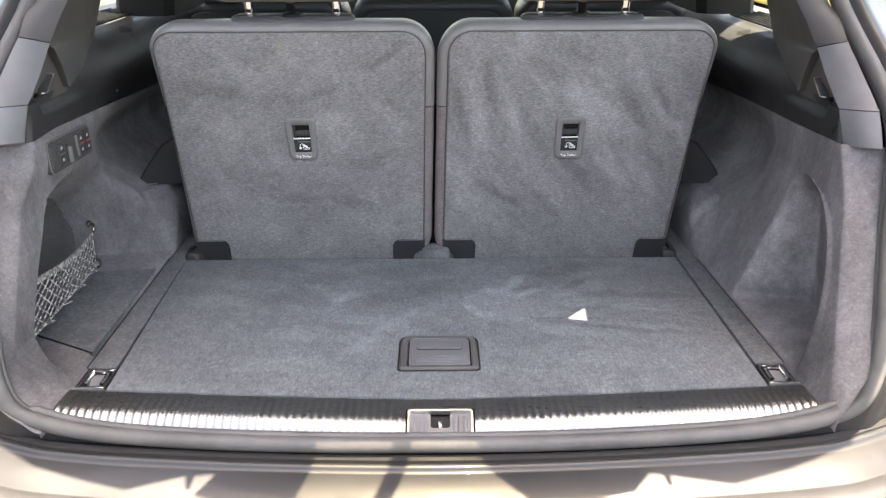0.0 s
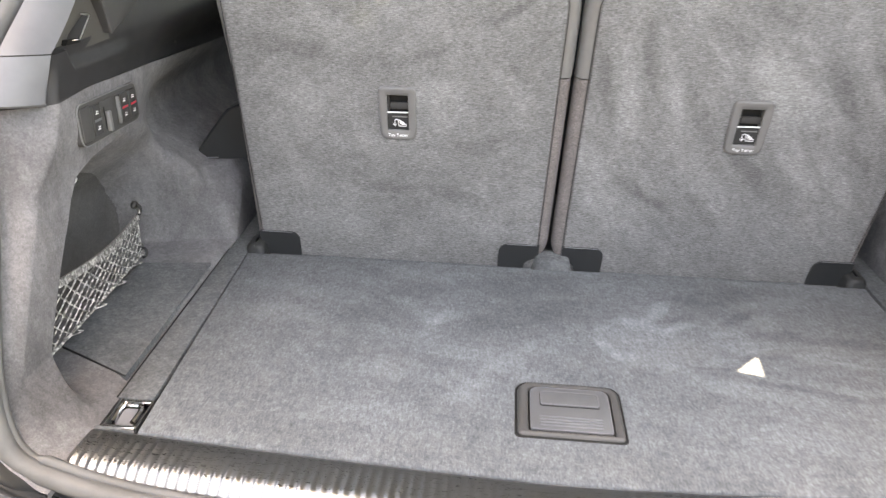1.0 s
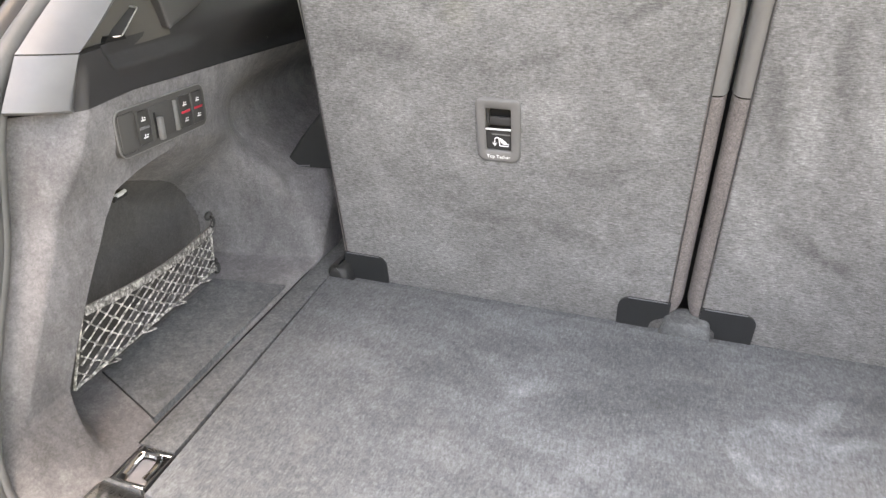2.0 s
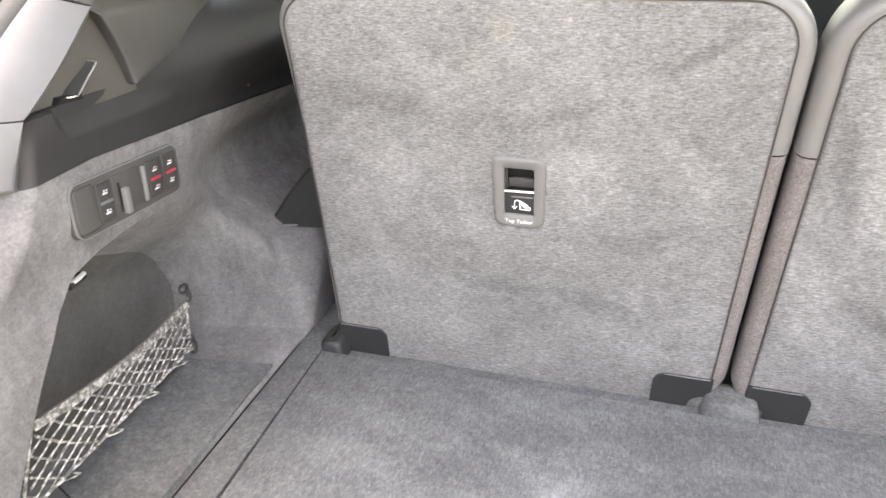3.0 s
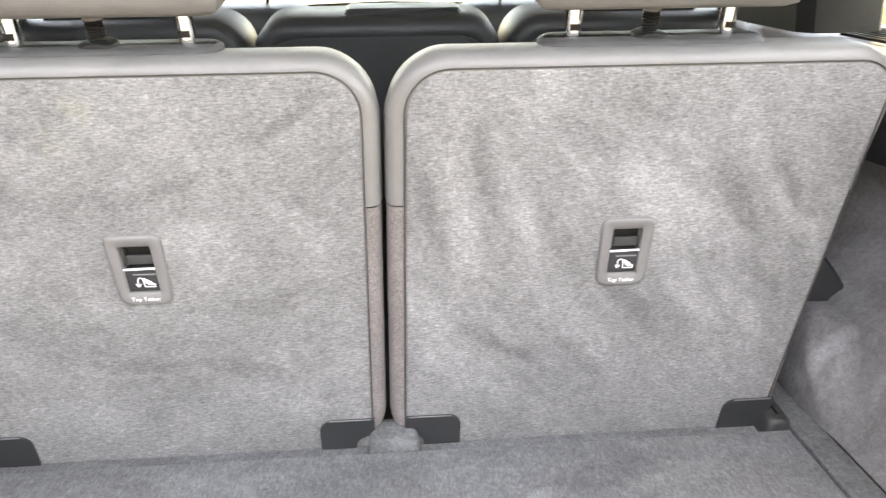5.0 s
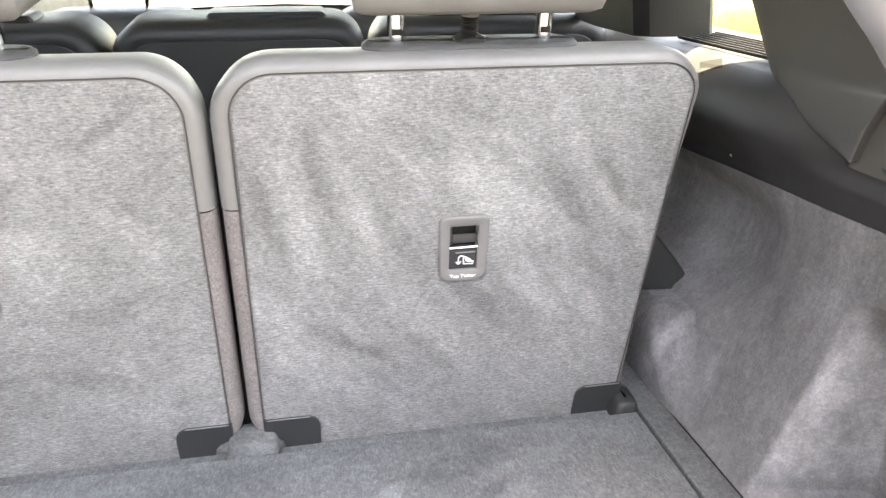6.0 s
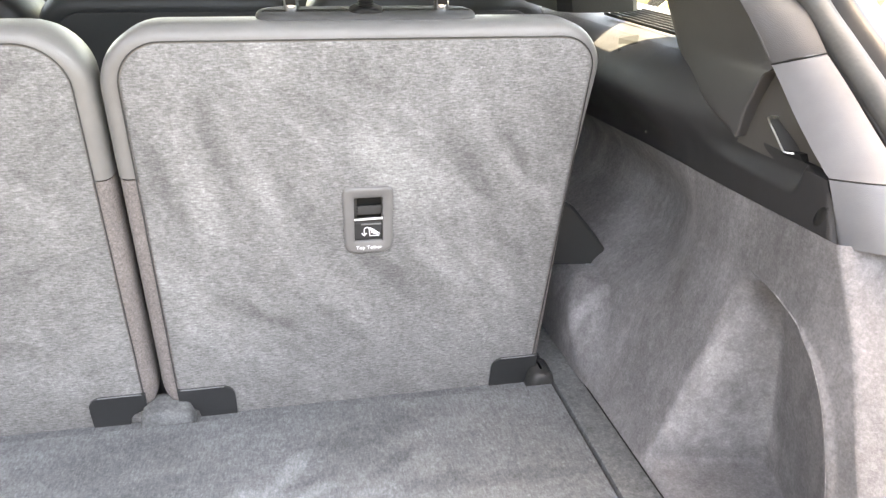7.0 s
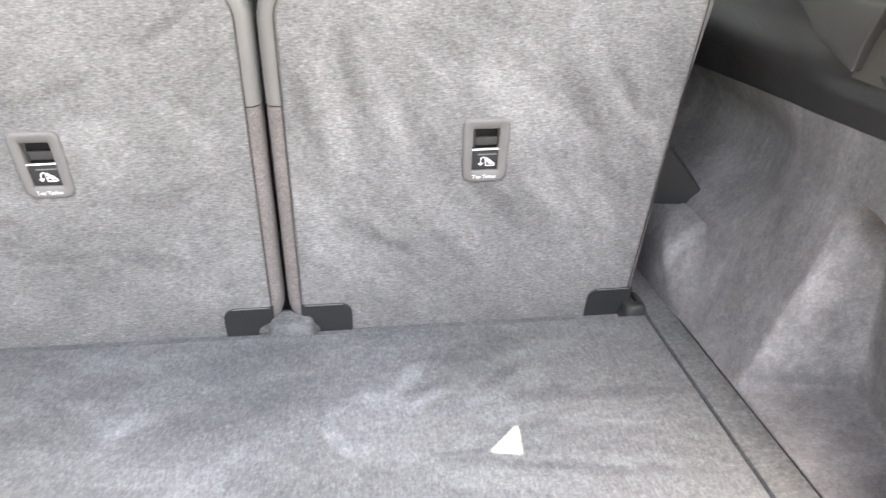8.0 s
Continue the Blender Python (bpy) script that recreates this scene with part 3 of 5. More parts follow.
def trim_x(y, z, side):
    """Inner face of the black trim, on the right side."""
    low = lining_top(y, side < 0) - (0.012 if side < 0 else 0.0)
    lx = lining_x(y, low - 0.006, side < 0) + 0.0015
    t = linear(low, 1.131, z)
    xb = 0.611 + 0.012 * smooth(1.30, 1.20, y) - 0.02 * smooth(1.34, 1.46, y)
    upper = curve_at([(1.10, xb), (1.12, xb), (1.135, xb + 0.002), (1.148, xb + 0.006), (1.160, xb + 0.013), (1.170, xb + 0.022), (1.178, xb + 0.032), (1.183, xb + 0.040)], z)
    near = 0.600 + 0.004 * smooth(1.13, 1.26, y)
    far = smooth(1.25, 1.32, y)
    x = lx + (near * (1 - far) + upper * far - lx) * smooth(0.0, 1.0, t)
    floor_z = 1.1085 - 0.045 * (y - 1.14)
    scoop = smooth(floor_z - 0.004 + 0.03 * (1 - smooth(1.12, 1.17, y)), floor_z + 0.014 + 0.03 * (1 - smooth(1.12, 1.17, y)), z) * smooth(1.12, 1.165, y) * (1 - smooth(1.24, 1.36, y))
    return x + 0.012 * scoop


def upper_trim(side):
    root = thing("upper_side_trim", Matrix.Identity(4), "black plastic upper side trim with a slatted window shelf", "side trim", kind="structure")
    rows = []
    ys = [1.086 + 0.004 * i for i in range(80)] + [1.41 + 0.03 * i for i in range(36)]
    for y in ys:
        low = lining_top(y, side < 0) - (0.012 if side < 0 else 0.0) - 0.004
        top = trim_top(y)
        row = [(trim_x(y, low, side) + 0.012, y, low - 0.002)]
        for i in range(29):
            z = low + (top - low) * i / 28
            row.append((trim_x(y, z, side), y, z))
        row.append((row[-1][0] + 0.003, y, top + 0.0012))
        row.append((row[-1][0] + 0.02, y, top + 0.0008))
        back = lambda z: curve_at([(1.07, 1.095), (1.083, 1.1005), (1.099, 1.1075), (1.116, 1.1155), (1.1325, 1.124)], z) - 1.086
        rows.append(sided(side, [(x, yy + back(z) * (1 - linear(1.086, 1.17, yy)), z) for x, yy, z in row]))
    part("trim_panel", sheet(bmesh.new(), rows), PLASTIC_SHELF, root, "", 60)
    rows = []
    for y in ys[52:]:
        xb = 0.611 + 0.012 * smooth(1.30, 1.20, y) - 0.02 * smooth(1.34, 1.46, y)
        rows.append(sided(side, [(xb + 0.040, y, 1.1832), (xb + 0.050, y, 1.188), (xb + 0.062, y, 1.1925), (0.735, y, 1.2035)]))
    # paler plastic than the trim panel: some of the sunlight is in its colour
    part("window_shelf", sheet(bmesh.new(), rows), PLASTIC_DARK, root, "", 60)
    bm = bmesh.new()
    slot = [(0.607, 1.552), (0.623, 1.530), (0.634, 1.552), (0.620, 1.582)]
    top = [(0.604, 1.160), (0.613, 1.170), (0.623, 1.178), (0.631, 1.183), (0.641, 1.188), (0.653, 1.1925)]
    loft(bm, [sided(side, [(x, y, curve_at(top, x) + dz) for x, y in slot]) for dz in (-0.02, 0.0006)])
    part("belt_slot", bm, RUBBER_DARK, root, "dark seat belt slot")
    for k in range(7):
        x = 0.646 + k * 0.0100
        bm = boxes((x, x + 0.0022, 1.36, 1.70, 1.1935 + 0.0008 * k, 1.1980 + 0.0008 * k), r=0.0005)
        for v in bm.verts:
            v.co = sided(side, [v.co])[0]
        part("vent_slat", bm, RUBBER_DARK, root)
    # rounded push fastener beside the corner trim, and a small rivet
    if side > 0:
        bm = bmesh.new()
        bmesh.ops.create_uvsphere(bm, u_segments=14, v_segments=8, radius=0.007, matrix=Matrix.Translation((0.6020, 1.1225, 1.101)) @ Matrix.Rotation(radians(25), 4, "X") @ Matrix.Diagonal((0.3, 0.75, 1.7, 1)))
        part("fastener", bm, RUBBER_DARK, root, "black rubber fastener")
    bm = bmesh.new()
    bmesh.ops.create_uvsphere(bm, u_segments=8, v_segments=6, radius=0.002, matrix=Matrix.Translation(sided(side, [(trim_x(1.50, 1.068, side), 1.50, 1.068)])[0]))
    part("rivet", bm, PLASTIC_GREY, root)
    return root


PILLAR_FRONT = [(0.604, 1.258, 1.129), (0.612, 1.310, 1.137), (0.619, 1.357, 1.146), (0.626, 1.400, 1.158), (0.630, 1.432, 1.174), (0.628, 1.453, 1.200), (0.6225, 1.470, 1.231), (0.607, 1.500, 1.300), (0.580, 1.550, 1.42), (0.540, 1.640, 1.62)]
PILLAR_REAR = [(0.604, 1.257, 1.130), (0.6015, 1.2515, 1.147), (0.600, 1.2455, 1.163), (0.599, 1.2375, 1.180), (0.5985, 1.229, 1.195), (0.5983, 1.220, 1.206), (0.588, 1.245, 1.240), (0.5775, 1.275, 1.272), (0.548, 1.350, 1.36), (0.470, 1.540, 1.62)]
PILLAR_OUT = [(0.6282, 1.1924, 1.2196), (0.629, 1.228, 1.248), (0.620, 1.262, 1.272), (0.592, 1.335, 1.355), (0.51, 1.53, 1.62)]


def rear_pillar(side):
    root = thing("rear_pillar_trim", Matrix.Identity(4), "grey grained plastic rear pillar cover", "pillar trim", kind="structure")
    rows = []
    for p, q in zip(spline(PILLAR_FRONT, 6), spline(PILLAR_REAR, 6)):
        row = [p + Vector((0.035, 0.004, 0.0)), p + Vector((0.010, 0.002, 0.0)), p + Vector((0.003, 0.0, 0.0))]
        for i in range(1, 12):
            t = i / 12
            v = p.lerp(q, t)
            row.append(v + Vector((-0.002 * math.sin(math.pi * t), 0, 0)))
        row += [q + Vector((0.0, 0.0008, 0.0)), q + Vector((0.0010, 0.0, 0.0)), q + Vector((0.003, 0.0006, 0.0)), q + Vector((0.022, 0.006, 0.0))]
        rows.append(sided(side, row))
    part("inner_face", sheet(bmesh.new(), rows), PLASTIC_PILLAR, root, "", 60)
    rows = []
    for p, q in zip(spline(PILLAR_REAR[5:], 6), spline(PILLAR_OUT, 6)):
        row = [p + Vector((0.004, 0.010, 0.0)), p + Vector((-0.0004, 0.0015, 0.0))]
        for t in (0.06, 0.15, 0.3, 0.5, 0.7, 0.9, 1.0):
            row.append(p.lerp(q, t) + Vector((-0.002, -0.0045, 0.002)) * math.sin(math.pi * t))
        row.append(q + Vector((0.002, 0.015, -0.004)))
        rows.append(sided(side, row))
    part("rear_face", sheet(bmesh.new(), rows), PLASTIC_PILLAR, root, "", 60)
    return root


CORNER_IN = [(0.5983, 1.2195, 1.2055), (0.5988, 1.197, 1.187), (0.5994, 1.174, 1.168), (0.600, 1.148, 1.149), (0.6005, 1.1227, 1.1325), (0.602, 1.114, 1.116), (0.604, 1.106, 1.099), (0.6055, 1.099, 1.083)]
CORNER_OUT = [(0.6282, 1.192, 1.219), (0.631, 1.163, 1.198), (0.6335, 1.136, 1.177), (0.6355, 1.109, 1.157), (0.637, 1.084, 1.138), (0.637, 1.073, 1.122), (0.636, 1.061, 1.107), (0.635, 1.051, 1.093)]


def corner_trim(side):
    """Two satin pieces that finish the tailgate opening above the carpet."""
    for k, (i0, i1) in enumerate(((0, 5), (4, 8))):
        root = thing("corner_trim", Matrix.Identity(4), "satin grey plastic corner trim beside the tailgate opening" if k == 0 else "short satin grey lower corner trim over the carpet", "trim piece", "corner trims", "structure")
        rows = []
        pairs = list(zip(spline(CORNER_IN[i0:i1], 5), spline(CORNER_OUT[i0:i1], 5)))
        for n, (p, q) in enumerate(pairs):
            gap = Vector((0, 0.0, -0.0007)) if n == 0 else Vector((0, 0, 0.0007)) if n == len(pairs) - 1 and k == 0 else Vector((0, 0, 0))
            row = [p + Vector((0.020, 0.030, 0.0)), p + Vector((0.010, 0.016, 0.0)), p + Vector((0.0015, 0.003, 0.0))]
            for t in (0.0, 0.04, 0.12, 0.25, 0.4, 0.55, 0.7, 0.85, 0.96, 1.0):
                row.append(p.lerp(q, t) + Vector((-0.003, -0.0055, 0.001)) * math.sin(math.pi * t))
            row.append(q + Vector((0.003, 0.012, 0.0)))
            rows.append(sided(side, [v + gap for v in row]))
        for at, shift in ((0, Vector((side * 0.004, 0.006, -0.001))), (-1, Vector((side * 0.003, 0.005, 0.001 if k == 0 or side > 0 else -0.004)))):
            turn = [v + shift for v in rows[at]]
            rows.insert(0, turn) if at == 0 else rows.append(turn)
        part("cover", sheet(bmesh.new(), rows), PLASTIC_TRIM, root, "", 50)
        if k == 0:
            bm = bmesh.new()
            for p, q in ((pairs[0][0], pairs[0][1]), (pairs[-1][0], pairs[-1][1])):
                tube(bm, sided(side, [p.lerp(q, t) + Vector((-0.003, -0.0055, 0.001)) * (math.sin(math.pi * t) - 0.12) for t in [i / 10 for i in range(11)]]), 0.0009, 6)
            part("joint", bm, RUBBER_DARK, root, "dark joint")


def bag_hook(side):
    root = thing("bag_hook", Matrix.Identity(4), "small folding hook with a bright edge in the trim recess", "hook", "bag hooks")
    top, low = Vector((0.600, 1.2115, 1.159)), Vector((0.601, 1.183, 1.1375))
    bm = bmesh.new()
    tube(bm, sided(side, spline([top + Vector((0.012, 0.003, 0.001)), top + Vector((0.002, 0.001, 0.001)), top + Vector((0, -0.002, -0.001)), top.lerp(low, 0.5), low + Vector((0, 0.002, 0.001)), low + Vector((0.001, -0.002, -0.0006)), low + Vector((0.006, -0.006, -0.0008))], 5)), 0.0008, 8)
    part("hook_bar", bm, SATIN, root, "bright hook edge")
    bm = bmesh.new()
    across = Vector((0.015, -0.006, 0.0))
    ring = [top + Vector((0.001, -0.001, -0.0005)), top + across * 0.3 + Vector((0, 0, 0.0005)), low + across * 0.8 + Vector((0.0, 0.002, 0.0)), low + Vector((0.001, 0.001, 0.0))]
    loft(bm, [sided(side, [v + Vector((d, 0, 0)) for v in ring]) for d in (0.0006, 0.004)])
    part("hook_flap", bm, PLASTIC_DARK, root, "dark folding flap")
    bm = bmesh.new()
    ring = [low + Vector((0.012, 0.012, -0.001)), low + Vector((0.011, -0.012, 0.0005)), low + Vector((0.013, -0.016, -0.005)), low + Vector((0.013, 0.014, -0.007))]
    loft(bm, [sided(side, [v + Vector((d, 0, 0)) for v in ring]) for d in (-0.004, 0.012)])
    part("hook_base", bm, RUBBER_DARK, root, "dark hinge slot")
    bm = bmesh.new()
    hollow = [(1.272, 1.120), (1.266, 1.150), (1.252, 1.185), (1.234, 1.216), (1.205, 1.200), (1.172, 1.175), (1.14, 1.15), (1.125, 1.126), (1.17, 1.122), (1.23, 1.120)]
    loft(bm, [sided(side, [(x, y, z) for y, z in hollow]) for x in (0.6155, 0.634)])
    part("hollow", bm, PLASTIC_HOLLOW, root, "brownish grey recess panel")


for s in (-1, 1):
    upper_trim(s)
    rear_pillar(s)
    corner_trim(s)
    bag_hook(s)

# ---- load floor ----
def quad_slab(bm, corners, z0, z1, r):
    """A flat board with the given plan corners and softened top edges."""
    c = Vector((sum(p[0] for p in corners) / 4, sum(p[1] for p in corners) / 4))
    rings = []
    for inset, z in ((0.0, z0), (0.0, z1 - r), (r * 0.3, z1 - r * 0.3), (r, z1)):
        ring = []
        for x, y in corners:
            ring.append((x - math.copysign(inset, x - c.x), y - math.copysign(inset, y - c.y), z))
        rings.append(ring)
    return loft(bm, rings)


floor_root = thing("load_floor", Matrix.Identity(4), "flat grey carpeted load floor board with brushed pile marks", "boot floor", kind="structure")
plan = [(0.503 * (i - 10) / 10, 0.938 + 0.027 * (abs(0.503 * (i - 10) / 10) / 0.52) ** 1.4) for i in range(21)] + [(0.497, 1.402), (-0.523, 1.402)]
part("board", loft(bmesh.new(), [[(x - math.copysign(inset, x), y + (inset if y < 1.2 else -inset), z) for x, y in plan] for inset, z in ((0.0, F - 0.025), (0.0, F - 0.004), (0.0012, F - 0.0012), (0.004, F))]), CARPET_FLOOR, floor_root)
# added strip that catches light so the gap before the seats is not black
part("gap_filler", boxes((-0.51, 0.49, 1.4025, 1.462, F - 0.04, F - 0.017), r=0.002), CARPET_FLOOR, floor_root)
part("subfloor", boxes((-0.70, 0.70, 0.90, 1.80, F - 0.06, F - 0.035), r=0), PLASTIC_BLACK, floor_root)


def floor_handle():
    root = thing("floor_handle", Matrix.Translation((0.002, 1.053, F)), "dark grey plastic lift handle set into the carpeted floor", "floor handle")

    def plate(x0, x1, y0, y1, z0, z1, r, mat, name, label=""):
        bm = bmesh.new()
        prof = [(0.0, z0), (0.0, z1 - 0.0012), (0.0005, z1 - 0.0004), (0.0016, z1)]
        rings = []
        for inset, z in prof:
            o = rounded(x0 + inset, x1 - inset, y0 + inset, y1 - inset, [max(q - inset, 0.001) for q in r])
            rings.append([(x, y, z) for x, y in o])
        loft(bm, rings)
        return part(name, bm, mat, root, label)
    bm = bmesh.new()
    rings = []
    for out, inset, z in ((1, -0.0015, -0.002), (1, -0.0015, 0.0004), (1, 0.0, 0.0032), (1, 0.0012, 0.0044), (1, 0.0030, 0.0048), (0, -0.0022, 0.0046), (0, -0.0006, 0.0038), (0, 0.0, 0.0022), (0, 0.0, -0.002)):
        if out:
            o = rounded(-0.062 + inset, 0.062 - inset, -0.046 + inset, 0.047 - inset, [max(q - inset, 0.001) for q in (0.017, 0.017, 0.005, 0.005)])
        else:
            o = rounded(-0.0500 + inset, 0.0520 - inset, -0.0405 + inset, 0.0405 - inset, [max(q - inset, 0.001) for q in (0.013, 0.013, 0.002, 0.002)])
        rings.append([(x, y, z) for x, y in o])
    part("bezel", loft(bm, rings, cap=(False, False)), PLASTIC_BEZEL, root)
    plate(-0.0665, 0.0665, -0.0505, 0.0515, -0.003, 0.0008, (0.019, 0.019, 0.007, 0.007), RUBBER_DARK, "surround", "dark joint round the handle")
    plate(-0.0505, 0.0525, -0.041, 0.041, -0.002, 0.0012, (0.012, 0.012, 0.001, 0.001), RUBBER_DARK, "gap")
    plate(-0.0472, 0.0492, -0.0375, 0.0378, 0.0004, 0.0046, (0.011, 0.011, 0.002, 0.002), PLASTIC_HANDLE, "paddle")
    plate(-0.0362, 0.0377, 0.0020, 0.0292, 0.0040, 0.0050, (0.006, 0.006, 0.004, 0.004), RUBBER_DARK, "grip_gap")
    plate(-0.0345, 0.0360, 0.0040, 0.0275, 0.0045, 0.0078, (0.005, 0.005, 0.003, 0.003), PLASTIC_HANDLE, "grip")
    # highlights on ribs and edges put into paler plastic
    for k in range(4):
        part("rib", boxes((-0.036, 0.038, -0.032 + 0.005 * k, -0.0300 + 0.005 * k, 0.0040, 0.0058), r=0.0006), PLASTIC_TRIM, root)
    for x0, x1, y0, y1, z, r in ((-0.0345, 0.0360, 0.0040, 0.0275, 0.0072, 0.005), (-0.0472, 0.0492, -0.0375, 0.0378, 0.0040, 0.011)):
        o = rounded(x0, x1, y0, y1, (r, r, 0.002, 0.002))
        part("edge_highlight", tube(bmesh.new(), [(x, y, z) for x, y in o + o[:1]], 0.0007, 5), PLASTIC_TRIM, root, "pale edge line, highlight in its colour")


floor_handle()


def floor_strip(side):
    root = thing("floor_edge_strip", Matrix.Identity(4), "narrow grey carpeted strip along the load floor", "floor strip", "floor edge strips", "structure")
    inner0, outer0, inner1, outer1 = 0.5075, 0.557, 0.5005 + (0.026 if side < 0 else 0), 0.538 + (0.024 if side < 0 else 0)
    bend = lambda y: (y - 0.95) / 0.55
    def quad(y0, y1, z1, name, mat):
        xs = [(inner0 + (inner1 - inner0) * bend(y), outer0 + (outer1 - outer0) * bend(y)) for y in (y0, y1)]
        c = [(side * xs[0][0], y0), (side * xs[0][1], y0), (side * xs[1][1], y1), (side * xs[1][0], y1)]
        return part(name, quad_slab(bmesh.new(), c, F - 0.03, z1, 0.003), mat, root)
    quad(1.021, 1.56, F - 0.001, "carpet_strip", CARPET_STRIP)
    quad(0.966, 0.972, F - 0.001, "end_piece", CARPET_STRIP)
    eye = thing("lashing_eye", Matrix.Translation((side * 0.529, 0.995, F - 0.004)), "folding chrome lashing eye in a black recess in the floor strip", "lashing eye", "lashing eyes")
    part("tray", boxes((-0.021, 0.021, -0.025, 0.025, -0.02, -0.010), (-0.0215, -0.0185, -0.025, 0.025, -0.02, 0.002), (0.0185, 0.0215, -0.025, 0.025, -0.02, 0.002), r=0.001), PLASTIC_BLACK, eye)
    ring = [(-0.012 * side, -0.014, 0.0), (-0.013 * side, 0.004, 0.001), (-0.008 * side, 0.015, 0.001), (0.006 * side, 0.016, 0.001), (0.014 * side, 0.012, 0.001), (0.0135 * side, -0.014, -0.001)]
    part("ring", tube(bmesh.new(), spline(ring, 5), 0.0036, 8), CHROME, eye, "bent chrome ring")
    part("cover_lip", boxes((-0.021, 0.021, -0.0265, -0.0215, -0.01, 0.0032), r=0.0014), CHROME, eye, "bright front lip")
    part("back_lip", boxes((-0.014, 0.020, 0.019, 0.0245, -0.01, 0.0028), r=0.0014), CHROME, eye, "bright rear lip")
    bm = loft(bmesh.new(), [[(x, y, z + 0.12 * y) for x, y in rounded(-0.0125 + g, 0.0125 - g, -0.017 + g, 0.013 - g, (0.005,) * 4)] for g, z in ((0.0, -0.012), (0.0, -0.0045), (0.001, -0.0032), (0.003, -0.0028))])
    part("eye_boss", bm, PLASTIC_TRIM, eye, "pale grey pivot plate")


for s in (-1, 1):
    floor_strip(s)

# ---- sill, seal, bumper ----
def sill_bow(x):
    """The sill curves forward towards its ends."""
    return 0.027 * (abs(x) / 0.52) ** 1.4


def sill_plate():
    root = thing("sill_plate", Matrix.Identity(4), "ribbed stainless steel loading sill plate", "sill plate", kind="structure")
    prof = [(0.9375, 0.7395), (0.9365, 0.7470), (0.931, 0.7498), (0.921, 0.7502), (0.909, 0.7506), (0.896, 0.7509), (0.889, 0.7505), (0.885, 0.7490), (0.880, 0.7460), (0.874, 0.7415), (0.869, 0.7370), (0.8665, 0.729)]

    def section(x0, x1, name):
        ribs = round((x1 - x0) / 0.0118)
        n = ribs * 6
        rows = []
        for i in range(n + 1):
            x = x0 + (x1 - x0) * i / n
            k = i % 6
            rib = (0.0, 0.0005, 0.0014, 0.0014, 0.0005, 0.0)[k]
            bow = sill_bow(x)
            row = []
            for j, (y, z) in enumerate(prof):
                t = linear(0, len(prof) - 1, j)
                w = smooth(0.08, 0.2, t) * (1 - smooth(0.9, 0.99, t))
                slant = x * 0.1 * (0.94 - y)
                row.append((x + slant, y + bow, z + rib * w))
            rows.append(row)
        part(name, sheet(bmesh.new(), rows), STEEL, root, "", 60)
    section(-0.556, -0.0455, "ribbed_plate")
    section(0.0525, 0.556, "ribbed_plate")
    rows = [[(x, y, z) for y, z in prof[:5]] for x in (-0.0455, 0.0, 0.0525)]
    part("bridge", sheet(bmesh.new(), rows), STEEL, root)


sill_plate()


def striker():
    root = thing("tailgate_striker", pose(0.0035, 0.884, 0.7415, 24, 0, 0) @ Matrix.Diagonal((0.83, 0.83, 0.83, 1)), "tailgate lock striker in a satin chrome frame on the sill", "lock striker")
    bm = bmesh.new()
    outer, inner = rounded(-0.057, 0.057, -0.032, 0.029, (0.006,) * 4), rounded(-0.052, 0.052, -0.0275, 0.0245, (0.004,) * 4)
    loft(bm, [[(x, y, -0.012) for x, y in outer], [(x, y, 0.0045) for x, y in outer], [(x * 0.985, y * 0.97, 0.0068) for x, y in outer], [(x * 1.01, y * 1.02, 0.0068) for x, y in inner], [(x, y, 0.005) for x, y in inner], [(x, y, -0.008) for x, y in inner]], cap=(False, False))
    part("frame", bm, SATIN, root, "satin chrome frame")
    notch = [(-0.017 + 0.006 - 0.006 * math.cos(radians(15 * k)), 0.003 - 0.006 * math.sin(radians(15 * k))) for k in range(7)]
    shape = [(-0.052, 0.024), (-0.052, -0.028), (0.052, -0.028), (0.052, 0.024), (0.017, 0.024)] + [(-x, y) for x, y in notch] + notch[::-1] + [(-0.017, 0.024)]
    bm = bmesh.new()
    loft(bm, [[(x, y, z) for x, y in shape] for z in (-0.014, -0.002)])
    part("insert", bm, PLASTIC_LATCH, root, "grey plastic insert")
    for x0 in (-0.047, 0.0215):
        for k in range(3):
            x = x0 + k * 0.0095
            part("rib", boxes((x, x + 0.0062, -0.021, 0.018, -0.004, 0.0012), r=0.0014), PLASTIC_TRIM, root)
    part("slot", boxes((-0.0175, 0.0175, -0.02, 0.0245, -0.03, -0.013), r=0), RUBBER_DARK, root)
    part("pin", tube(bmesh.new(), spline([(-0.001, 0.012, -0.010), (-0.001, 0.008, -0.006), (0.0, 0.002, -0.006), (0.0, -0.004, -0.014)], 5), 0.0036, 10), SATIN, root, "chrome striker pin")


striker()

SEAL = [(0.0, 0.855, 0.7330), (0.16, 0.857, 0.7330), (0.32, 0.865, 0.7335), (0.46, 0.876, 0.737), (0.550, 0.884, 0.750), (0.594, 0.888, 0.772), (0.612, 0.898, 0.808), (0.623, 0.920, 0.855), (0.634, 0.960, 0.92), (0.645, 1.002, 0.985),
        (0.654, 1.044, 1.088), (0.655, 1.082, 1.138), (0.651, 1.138, 1.182), (0.644, 1.188, 1.220), (0.637, 1.242, 1.262), (0.612, 1.315, 1.35), (0.56, 1.425, 1.50), (0.50, 1.53, 1.66), (0.3, 1.57, 1.71), (0.0, 1.58, 1.72)]
half = spline(SEAL, 6)
loop = [Vector((-p.x, p.y, p.z)) for p in reversed(half)] + half[1:]
root = thing("tailgate_seal", Matrix.Identity(4), "dusty grey rubber weatherstrip round the tailgate opening", "door seal", kind="structure")
part("bulb", tube(bmesh.new(), loop, 0.0115, 10), RUBBER, root, "", 60)
